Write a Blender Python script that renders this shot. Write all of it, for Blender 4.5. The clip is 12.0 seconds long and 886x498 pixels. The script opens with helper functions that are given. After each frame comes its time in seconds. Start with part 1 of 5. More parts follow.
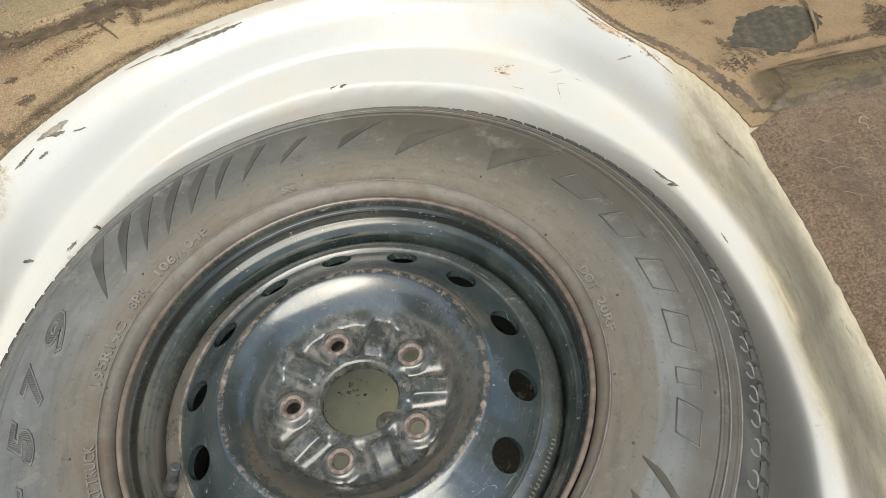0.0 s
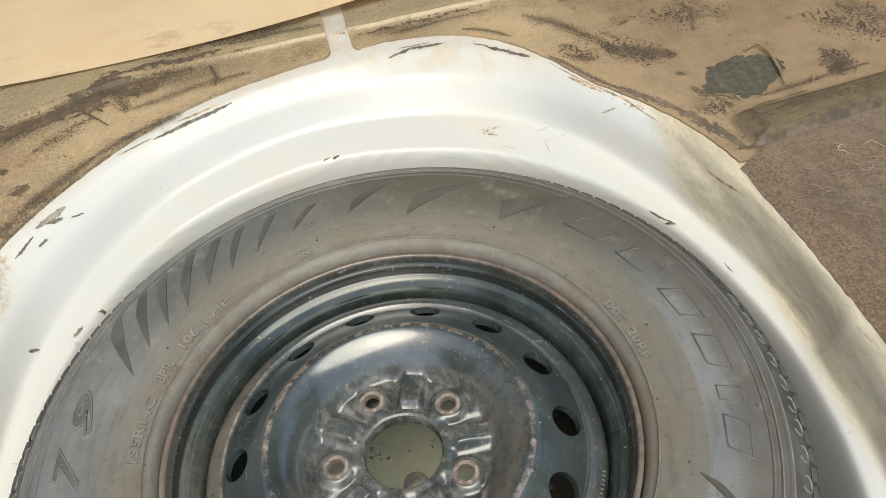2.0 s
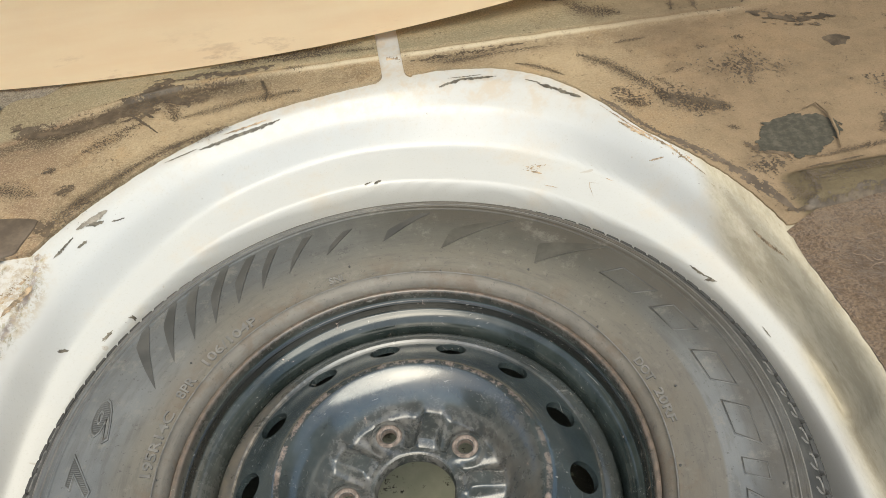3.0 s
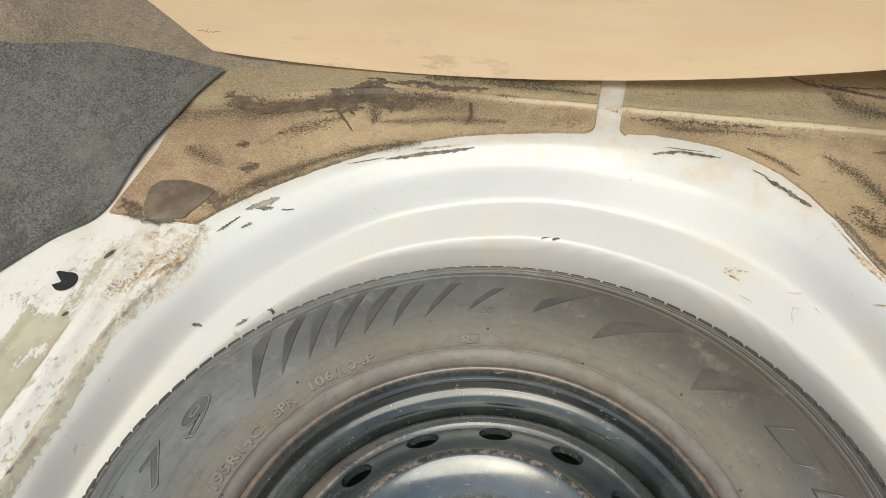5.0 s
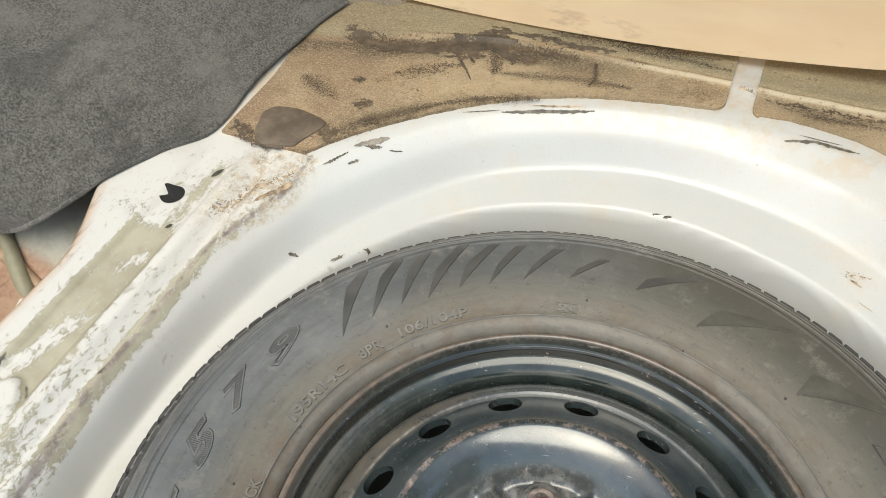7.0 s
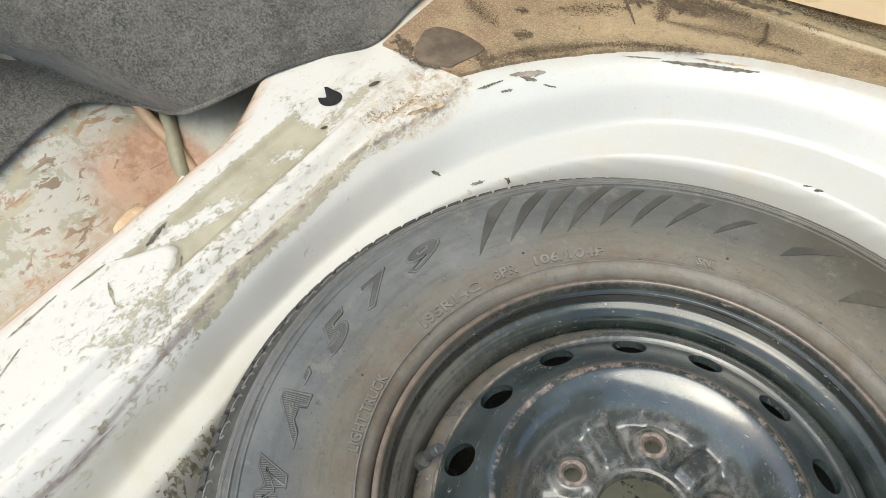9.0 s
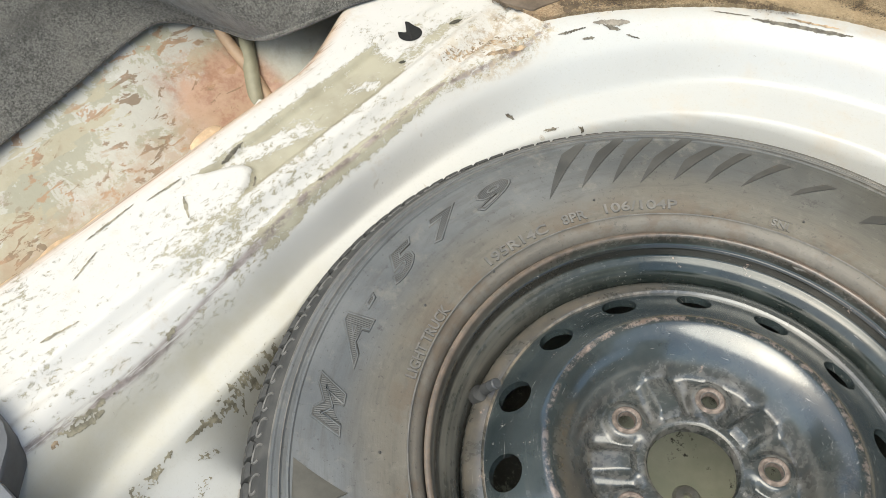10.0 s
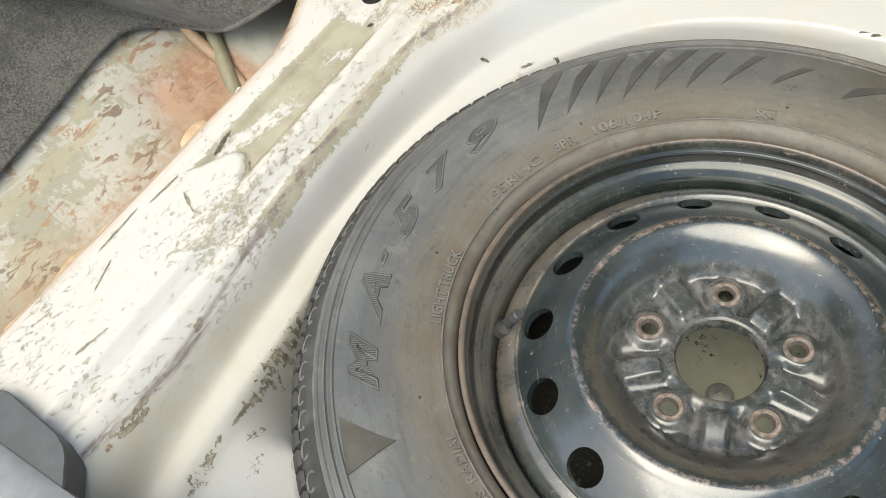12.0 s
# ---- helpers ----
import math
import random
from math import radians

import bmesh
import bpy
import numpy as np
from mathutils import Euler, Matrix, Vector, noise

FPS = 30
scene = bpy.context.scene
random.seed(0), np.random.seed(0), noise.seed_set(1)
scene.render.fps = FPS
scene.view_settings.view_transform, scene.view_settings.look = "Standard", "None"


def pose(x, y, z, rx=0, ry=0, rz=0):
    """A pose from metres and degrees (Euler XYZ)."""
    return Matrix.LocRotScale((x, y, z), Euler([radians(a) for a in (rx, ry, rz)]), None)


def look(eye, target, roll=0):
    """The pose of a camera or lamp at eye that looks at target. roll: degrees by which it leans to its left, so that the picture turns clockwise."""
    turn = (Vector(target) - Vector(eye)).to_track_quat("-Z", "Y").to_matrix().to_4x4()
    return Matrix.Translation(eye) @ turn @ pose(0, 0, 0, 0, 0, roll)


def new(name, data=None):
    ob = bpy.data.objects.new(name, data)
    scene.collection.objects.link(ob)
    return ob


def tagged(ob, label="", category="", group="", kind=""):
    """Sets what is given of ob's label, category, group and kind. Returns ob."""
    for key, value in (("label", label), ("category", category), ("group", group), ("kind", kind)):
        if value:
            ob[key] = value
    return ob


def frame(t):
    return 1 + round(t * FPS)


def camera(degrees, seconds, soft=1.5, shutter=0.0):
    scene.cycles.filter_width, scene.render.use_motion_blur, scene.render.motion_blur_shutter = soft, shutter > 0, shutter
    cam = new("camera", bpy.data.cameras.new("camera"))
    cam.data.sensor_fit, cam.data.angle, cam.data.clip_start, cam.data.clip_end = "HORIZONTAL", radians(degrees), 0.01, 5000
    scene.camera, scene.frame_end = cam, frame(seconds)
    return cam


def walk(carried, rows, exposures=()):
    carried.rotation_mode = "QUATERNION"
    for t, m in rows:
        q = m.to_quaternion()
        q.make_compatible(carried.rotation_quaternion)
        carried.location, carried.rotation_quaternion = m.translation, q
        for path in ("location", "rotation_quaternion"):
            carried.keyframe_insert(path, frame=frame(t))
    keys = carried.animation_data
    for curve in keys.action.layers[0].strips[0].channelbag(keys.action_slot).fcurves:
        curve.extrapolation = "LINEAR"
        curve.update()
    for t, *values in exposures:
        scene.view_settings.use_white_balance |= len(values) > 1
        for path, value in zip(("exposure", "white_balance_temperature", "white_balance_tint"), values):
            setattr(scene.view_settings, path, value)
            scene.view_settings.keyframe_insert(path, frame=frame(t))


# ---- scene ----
cam = camera(55.3, 12.0, soft=0.62)
ROWS = [
    (0.0, 0.1080, -0.3402, 0.6020, 36.80, 6.72, -6.36),
    (0.5, 0.0441, -0.3782, 0.5921, 38.40, 6.34, -12.09),
    (1.0, 0.0154, -0.3897, 0.5984, 40.49, 5.46, -14.96),
    (1.5, 0.0176, -0.3698, 0.6007, 41.52, 6.20, -14.66),
    (2.0, 0.0150, -0.3649, 0.6008, 42.33, 5.79, -13.12),
    (2.5, 0.0206, -0.3604, 0.6029, 43.28, 5.25, -11.43),
    (3.0, 0.0270, -0.3462, 0.6071, 43.89, 4.44, -7.54),
    (3.5, 0.0306, -0.2951, 0.6006, 44.30, 4.44, -2.40),
    (3.7, 0.0307, -0.2848, 0.5964, 44.89, 4.28, -0.87),
    (5.3, 0.0854, -0.2466, 0.5831, 45.79, 3.29, 15.76),
    (5.5, 0.0863, -0.2443, 0.5791, 45.47, 3.14, 16.10),
    (6.0, 0.0781, -0.2408, 0.5770, 45.12, 3.06, 16.62),
    (6.5, 0.0615, -0.2378, 0.5737, 44.22, 2.63, 19.65),
    (7.0, 0.0558, -0.2423, 0.5720, 43.36, 2.25, 23.47),
    (7.2, 0.0529, -0.2450, 0.5694, 42.84, 1.96, 24.85),
    (8.8, 0.0296, -0.2772, 0.5733, 40.48, 1.27, 33.05),
    (9.0, 0.0347, -0.2809, 0.5675, 40.38, 1.43, 34.37),
    (9.5, 0.0300, -0.2959, 0.5639, 38.54, 0.73, 37.81),
    (10.0, 0.0327, -0.3029, 0.5554, 37.93, 1.14, 40.16),
    (10.5, 0.0328, -0.3126, 0.5518, 37.39, 0.65, 41.83),
    (11.0, 0.0354, -0.3217, 0.5479, 36.72, 0.79, 43.29),
    (11.5, 0.0404, -0.3294, 0.5523, 36.05, 2.83, 40.93),
    (12.0, 0.0428, -0.3251, 0.5570, 35.27, 7.26, 31.86),
]
EXPOSURE = 0.94
walk(cam, [(t, pose(x, y, z, rx, ry, rz)) for t, x, y, z, rx, ry, rz in ROWS],
     exposures=((0, EXPOSURE + 0.12, 7190, 3), (2, EXPOSURE + 0.06, 7190, 3), (5.5, EXPOSURE - 0.06, 7220, 3), (7, EXPOSURE, 7120, 3), (9, EXPOSURE + 0.10, 6990, 3), (10.5, EXPOSURE + 0.20, 7120, 3), (12, EXPOSURE + 0.15, 7260, 3)))

# ---- light: overcast daylight that comes in through the open tailgate ----
world = bpy.data.worlds.new("sky")
scene.world = world
world.use_nodes = True
_wn = world.node_tree.nodes
_sky = _wn.new("ShaderNodeTexSky")
_sky.sky_type = "NISHITA"
_sky.sun_disc = False
_sky.sun_elevation = radians(62)
_sky.sun_rotation = radians(195)
_sky.dust_density, _sky.ozone_density = 2.2, 1.0
_wn["Background"].inputs["Strength"].default_value = 0.14
world.node_tree.links.new(_sky.outputs["Color"], _wn["Background"].inputs["Color"])
sun = new("sun", bpy.data.lights.new("sun", "SUN"))
sun.data.energy, sun.data.angle, sun.data.color = 1.55, radians(50), (1.0, 0.975, 0.93)
sun.matrix_world = look((0.25, -1.0, 2.2), (0, 0, 0))

TAU = 2 * math.pi


# ---- materials ----
class Mat:
    """A node material: n() adds a node, mix() blends two colours, and so on."""

    def __init__(self, name, rough=0.5, metal=0.0, coat=0.0, spec=0.5):
        self.m = bpy.data.materials.new(name)
        self.m.use_nodes = True
        self.t = self.m.node_tree
        self.b = self.t.nodes["Principled BSDF"]
        self.b.inputs["Roughness"].default_value = rough
        self.b.inputs["Metallic"].default_value = metal
        self.b.inputs["Coat Weight"].default_value = coat
        self.b.inputs["Coat Roughness"].default_value = 0.16
        self.b.inputs["Specular IOR Level"].default_value = spec
        self.co = self.t.nodes.new("ShaderNodeTexCoord").outputs["Object"]
        self.xyz = None

    def put(self, socket, value):
        if isinstance(value, bpy.types.NodeSocket):
            self.t.links.new(value, socket)
        elif isinstance(value, tuple) and len(value) == 3 and socket.type == "RGBA":
            socket.default_value = (*value, 1)
        else:
            socket.default_value = value

    def axis(self, k):
        if self.xyz is None:
            s = self.t.nodes.new("ShaderNodeSeparateXYZ")
            self.put(s.inputs[0], self.co)
            self.xyz = s.outputs
        return self.xyz[k]

    def math(self, op, a, b=0.0, c=0.0):
        n = self.t.nodes.new("ShaderNodeMath")
        n.operation = op
        for k, v in enumerate((a, b, c)):
            self.put(n.inputs[k], v)
        return n.outputs[0]

    def radius(self):
        return self.math("SQRT", self.math("ADD", self.math("POWER", self.math("ABSOLUTE", self.axis(0)), 2.0), self.math("POWER", self.math("ABSOLUTE", self.axis(1)), 2.0)))

    def polar(self, across, around):
        """Coordinates that run in rings round the axis, without a seam."""
        r = self.radius()
        n = self.t.nodes.new("ShaderNodeCombineXYZ")
        self.put(n.inputs[0], self.math("MULTIPLY", r, across))
        self.put(n.inputs[1], self.math("MULTIPLY", self.math("DIVIDE", self.axis(0), r), around))
        self.put(n.inputs[2], self.math("MULTIPLY", self.math("DIVIDE", self.axis(1), r), around))
        return n.outputs[0]

    def ramp(self, v, lo, hi, a=0.0, b=1.0):
        n = self.t.nodes.new("ShaderNodeMapRange")
        n.interpolation_type = "SMOOTHSTEP"
        for k, x in enumerate((v, lo, hi, a, b)):
            self.put(n.inputs[k], x)
        return n.outputs[0]

    def band(self, v, lo, hi, soft):
        """1 between lo and hi, fading out over soft at either end."""
        return self.math("MULTIPLY", self.ramp(v, lo - soft, lo + soft), self.ramp(v, hi + soft, hi - soft))

    def stretch(self, scale=(1, 1, 1), turn=0.0, loc=(0, 0, 0)):
        n = self.t.nodes.new("ShaderNodeMapping")
        self.put(n.inputs["Vector"], self.co)
        n.inputs["Scale"].default_value, n.inputs["Rotation"].default_value, n.inputs["Location"].default_value = scale, (0, 0, radians(turn)), loc
        return n.outputs[0]

    def noise(self, scale, detail=4.0, rough=0.55, vec=None, distortion=0.0):
        n = self.t.nodes.new("ShaderNodeTexNoise")
        self.put(n.inputs["Vector"], vec or self.co)
        n.inputs["Scale"].default_value, n.inputs["Detail"].default_value, n.inputs["Roughness"].default_value = scale, detail, rough
        n.inputs["Distortion"].default_value = distortion
        return n.outputs["Fac"]

    def cells(self, scale, vec=None, feature="F1"):
        n = self.t.nodes.new("ShaderNodeTexVoronoi")
        n.feature = feature
        self.put(n.inputs["Vector"], vec or self.co)
        n.inputs["Scale"].default_value = scale
        return n.outputs["Distance"]

    def mix(self, f, a, b):
        n = self.t.nodes.new("ShaderNodeMix")
        n.data_type = "RGBA"
        self.put(n.inputs[0], f), self.put(n.inputs[6], a), self.put(n.inputs[7], b)
        return n.outputs[2]

    def blend(self, f, a, b):
        n = self.t.nodes.new("ShaderNodeMix")
        self.put(n.inputs[0], f), self.put(n.inputs[2], a), self.put(n.inputs[3], b)
        return n.outputs[0]

    def base(self, colour):
        self.put(self.b.inputs["Base Color"], colour)
        return self

    def rough(self, v):
        self.put(self.b.inputs["Roughness"], v)
        return self

    def bump(self, height, strength=0.3, distance=0.002):
        n = self.t.nodes.new("ShaderNodeBump")
        n.inputs["Strength"].default_value, n.inputs["Distance"].default_value = strength, distance
        self.put(n.inputs["Height"], height)
        old = self.b.inputs["Normal"].links
        if old:
            self.put(n.inputs["Normal"], old[0].from_socket)
        self.put(self.b.inputs["Normal"], n.outputs[0])
        return self


def white_paint():
    """Cream-white body paint with dust, scuffs and a tan grimy stain on the carpet side; shade painted on the well
    floor.
    """
    m = Mat("white_paint", rough=0.36, coat=0.25)
    big, fine = m.noise(5, 4), m.noise(70, 6, 0.65)
    c = m.mix(m.ramp(big, 0.35, 0.7), (0.495, 0.504, 0.500), (0.540, 0.542, 0.524))
    c = m.mix(m.math("MULTIPLY", m.ramp(m.axis(0), -0.310, -0.385, 0, 0.8), m.ramp(m.axis(1), 0.30, 0.20)), c, (0.585, 0.565, 0.528))
    bend = m.math("MULTIPLY", m.math("POWER", m.math("ABSOLUTE", m.math("SUBTRACT", m.axis(1), 0.10)), 2.0), m.ramp(m.axis(1), 0.05, 0.15, 0.15, 0.88))
    over = m.math("ADD", m.math("ADD", m.axis(0), bend), m.math("MULTIPLY", m.math("SUBTRACT", m.noise(14, 7, 0.7, m.stretch((1, 0.3, 1))), 0.5), 0.020))
    over = m.math("ADD", over, m.math("MULTIPLY", m.band(m.axis(1), 0.135, 0.270, 0.05), 0.018))
    north = m.ramp(m.math("ADD", m.axis(1), m.math("MULTIPLY", m.math("SUBTRACT", m.noise(40, 5, 0.7), 0.5), 0.03)), 0.338, 0.322)
    side = m.math("MULTIPLY", m.ramp(over, 0.3600, 0.3780), north)
    wear = m.ramp(m.noise(60, 8, 0.78, m.stretch((1, 0.22, 1), 4)), 0.38, 0.62)
    c = m.mix(m.math("MULTIPLY", side, 0.9), c, m.mix(wear, (0.335, 0.288, 0.200), (0.475, 0.425, 0.318)))
    rub = m.ramp(m.noise(150, 8, 0.8, m.stretch((1, 0.10, 1), 5)), 0.60, 0.66, 0, 0.7)
    c = m.mix(m.math("MULTIPLY", side, rub), c, (0.20, 0.155, 0.095))
    cloud = m.math("MULTIPLY", m.ramp(m.noise(10, 8, 0.72), 0.50, 0.66, 0, 0.42), m.ramp(m.axis(1), 0.10, 0.30))
    c = m.mix(cloud, c, (0.52, 0.455, 0.375))
    hair = m.ramp(m.noise(75, 2, 0.5, m.stretch((0.06, 1, 1), 12)), 0.735, 0.745, 0, 0.5)
    c = m.mix(hair, c, (0.36, 0.31, 0.25))
    # warmer, darker tint towards the tail corner
    tail_tint = m.math("MULTIPLY", m.math("MULTIPLY", m.ramp(m.axis(0), -0.28, -0.34), m.ramp(m.axis(1), 0.02, -0.12)), m.ramp(m.noise(16, 6, 0.7), 0.35, 0.65, 0.5, 1.0))
    c = m.mix(tail_tint, c, (0.475, 0.450, 0.375))
    bottom = m.ramp(m.radius(), 0.325, 0.29)
    c = m.mix(bottom, c, m.mix(m.ramp(m.noise(30, 5), 0.35, 0.7), (0.42, 0.44, 0.34), (0.53, 0.545, 0.44)))
    c = m.mix(m.math("MULTIPLY", bottom, m.math("MULTIPLY", m.ramp(m.noise(120, 7, 0.8), 0.56, 0.59), m.ramp(m.noise(28, 3), 0.50, 0.60))), c, (0.03, 0.028, 0.02))
    # painted shade: floor under the wheel darkened, except what the bore shows
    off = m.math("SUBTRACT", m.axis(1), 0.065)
    bore_dist = m.math("SQRT", m.math("ADD", m.math("MULTIPLY", m.axis(0), m.axis(0)), m.math("MULTIPLY", off, off)))
    bore_dist = m.math("ADD", bore_dist, m.math("MULTIPLY", m.math("SUBTRACT", m.noise(35, 6, 0.7), 0.5), 0.05))
    under_shade = m.math("MULTIPLY", m.math("MULTIPLY", m.ramp(bore_dist, 0.082, 0.094), m.ramp(m.radius(), 0.26, 0.24)), m.ramp(m.noise(70, 7, 0.75), 0.62, 0.56, 0.35, 0.95))
    c = m.mix(under_shade, c, (0.06, 0.055, 0.043))
    edge = m.ramp(m.radius(), 0.455, 0.52)
    c = m.mix(m.math("MULTIPLY", edge, m.ramp(m.noise(38, 6, 0.7), 0.44, 0.64, 0.1, 0.6)), c, (0.50, 0.385, 0.26))
    speck = m.ramp(m.noise(240, 4, 0.65), 0.70, 0.73, 0, 0.8)
    c = m.mix(m.math("MULTIPLY", speck, m.ramp(m.noise(11, 3), 0.42, 0.58)), c, (0.13, 0.105, 0.08))
    c = m.mix(m.ramp(m.noise(420, 4, 0.75), 0.55, 0.68, 0, 0.35), c, (0.40, 0.385, 0.34))
    m.base(c).rough(m.ramp(fine, 0.3, 0.7, 0.28, 0.46))
    return m.bump(m.noise(320, 2), 0.04, 0.001).m


def chipped_paint():
    """The same white paint worn through to khaki primer, with streaks and brown dirt along the rail."""
    m = Mat("chipped_paint", rough=0.36, coat=0.25)
    run = m.stretch((1.0, 0.55, 1.0), turn=-2)
    flakes, broad = m.noise(190, 10, 0.84, run, 0.4), m.noise(22, 9, 0.76)
    big, fine = m.noise(5, 4), m.noise(70, 6, 0.65)
    x, y = m.axis(0), m.axis(1)
    # the groove beside the well swings out towards both ends
    gx = m.math("SUBTRACT", m.math("SUBTRACT", x, m.ramp(y, 0.02, -0.24, 0, 0.020)), m.ramp(y, 0.13, 0.28, 0, 0.030))

    def add(*terms):
        total = terms[0]
        for t in terms[1:]:
            total = m.math("ADD", total, t)
        return total

    def both(a, b, weight=1.0):
        return m.math("MULTIPLY", m.math("MULTIPLY", a, b), weight)

    step = m.math("MULTIPLY", m.math("COSINE", m.math("MULTIPLY", m.math("ADD", x, 0.437), 70.0)), 0.03)
    channel = both(m.band(x, -0.465, -0.413, 0.0035), m.math("MULTIPLY", m.ramp(y, 0.17, 0.146), m.ramp(m.math("SUBTRACT", m.math("ADD", y, 0.060), step), 0.001, 0.006)))
    tail = both(m.band(x, -0.436, -0.424, 0.006), m.band(y, 0.15, 0.262, 0.02), 0.20)
    slant = m.math("SUBTRACT", m.math("ADD", x, 0.446), m.math("MULTIPLY", y, 0.28))
    island = both(m.band(slant, -0.010, 0.010, 0.006), m.band(y, -0.040, 0.040, 0.018), 0.235)
    islet = both(m.band(slant, -0.024, -0.012, 0.005), m.band(y, 0.10, 0.135, 0.015), 0.19)
    groove = both(m.band(gx, -0.3890, -0.3750, 0.0025), m.math("MULTIPLY", m.ramp(y, -0.14, -0.02, 0.15, 1.0), m.ramp(y, 0.21, 0.12, 0.35, 1.0)))
    plate = both(m.band(x, -0.424, -0.384, 0.012), m.band(y, -0.140, -0.068, 0.022), 0.15)
    tail_end = both(m.ramp(y, -0.10, -0.16), m.band(x, -0.49, -0.40, 0.02), 0.04)
    ridge = both(m.band(x, -0.414, -0.392, 0.006), m.band(y, -0.06, 0.12, 0.03), 0.075)
    upper = both(m.band(x, -0.475, -0.405, 0.01), m.band(y, 0.16, 0.27, 0.03), 0.05)
    base = add(m.math("MULTIPLY_ADD", flakes, 1.45, -0.225), m.math("MULTIPLY", m.math("SUBTRACT", broad, 0.5), 0.42))
    worn = add(base, m.math("MULTIPLY", channel, 0.30), tail, m.math("MULTIPLY", groove, 0.27), plate, tail_end, upper, ridge)
    worn = m.math("SUBTRACT", m.math("SUBTRACT", worn, m.math("MULTIPLY", island, channel)), m.math("MULTIPLY", islet, channel))
    worn = m.math("MULTIPLY", worn, m.ramp(gx, -0.3680, -0.3725, 0.6, 1))
    bare = m.ramp(worn, 0.640, 0.652)
    white = m.mix(m.ramp(big, 0.35, 0.7), (0.495, 0.504, 0.500), (0.540, 0.542, 0.524))
    white = m.mix(m.ramp(x, -0.310, -0.385, 0, 0.8), white, (0.585, 0.565, 0.528))
    white = m.mix(m.ramp(m.noise(28, 8, 0.75), 0.55, 0.68, 0, 0.45), white, (0.50, 0.44, 0.36))
    primer = m.mix(m.ramp(m.noise(30, 5), 0.35, 0.7), (0.385, 0.36, 0.275), (0.31, 0.285, 0.212))
    primer = m.mix(m.ramp(m.noise(160, 7, 0.8, m.stretch((1, 0.25, 1), -3)), 0.58, 0.70, 0, 0.6), primer, (0.20, 0.175, 0.13))
    c = m.mix(bare, white, primer)
    # the same tail tint carried over to the rail's inner border
    tail_tint = m.math("MULTIPLY", m.math("MULTIPLY", m.ramp(x, -0.372, -0.354), m.ramp(y, 0.02, -0.12)), m.ramp(m.noise(16, 6, 0.7), 0.35, 0.65, 0.5, 1.0))
    c = m.mix(tail_tint, c, (0.475, 0.450, 0.375))
    line = m.band(gx, -0.3850, -0.3800, 0.0018)
    patches = m.math("MULTIPLY", m.ramp(m.noise(85, 9, 0.82, m.stretch((1, 0.5, 1))), 0.44, 0.52, 0, 0.9), m.ramp(y, -0.12, -0.06))
    streaks = m.math("MULTIPLY", m.ramp(m.noise(150, 6, 0.75, m.stretch((1, 0.07, 1), -3)), 0.40, 0.55, 0, 0.9), m.ramp(y, -0.04, -0.09))
    c = m.mix(m.math("MULTIPLY", line, m.math("MAXIMUM", patches, streaks)), c, m.mix(m.ramp(fine, 0.4, 0.6), (0.165, 0.130, 0.118), (0.29, 0.245, 0.230)))
    outer = m.ramp(m.math("DIVIDE", x, m.ramp(y, 0.08, 0.24, 1.0, 1.10)), -0.478, -0.494)
    c = m.mix(m.math("MULTIPLY", outer, m.ramp(m.noise(130, 7, 0.78, m.stretch((1.6, 0.03, 1))), 0.40, 0.54, 0.10, 0.85)), c, (0.46, 0.31, 0.20))
    lines = m.ramp(m.noise(260, 3, 0.6, m.stretch((1.0, 0.012, 1))), 0.61, 0.64, 0, 0.8)
    c = m.mix(m.math("MULTIPLY", outer, lines), c, (0.20, 0.11, 0.06))
    far = m.math("MULTIPLY", m.ramp(y, 0.13, 0.25), m.ramp(m.noise(60, 10, 0.84), 0.47, 0.56, 0, 0.65))
    c = m.mix(m.math("MULTIPLY", far, m.math("MULTIPLY", m.ramp(x, -0.43, -0.395), m.ramp(gx, -0.366, -0.376))), c, m.mix(m.ramp(fine, 0.4, 0.6), (0.31, 0.22, 0.13), (0.47, 0.38, 0.25)))
    speck = m.math("MULTIPLY", m.ramp(m.noise(190, 7, 0.82), 0.64, 0.68, 0, 0.9), m.ramp(m.noise(14, 3), 0.45, 0.58))
    c = m.mix(speck, c, (0.17, 0.15, 0.12))
    m.base(c).rough(m.math("ADD", m.ramp(fine, 0.3, 0.7, 0.28, 0.46), m.math("MULTIPLY", bare, 0.2)))
    return m.bump(m.math("SUBTRACT", 1.0, bare), 0.6, 0.0006).m


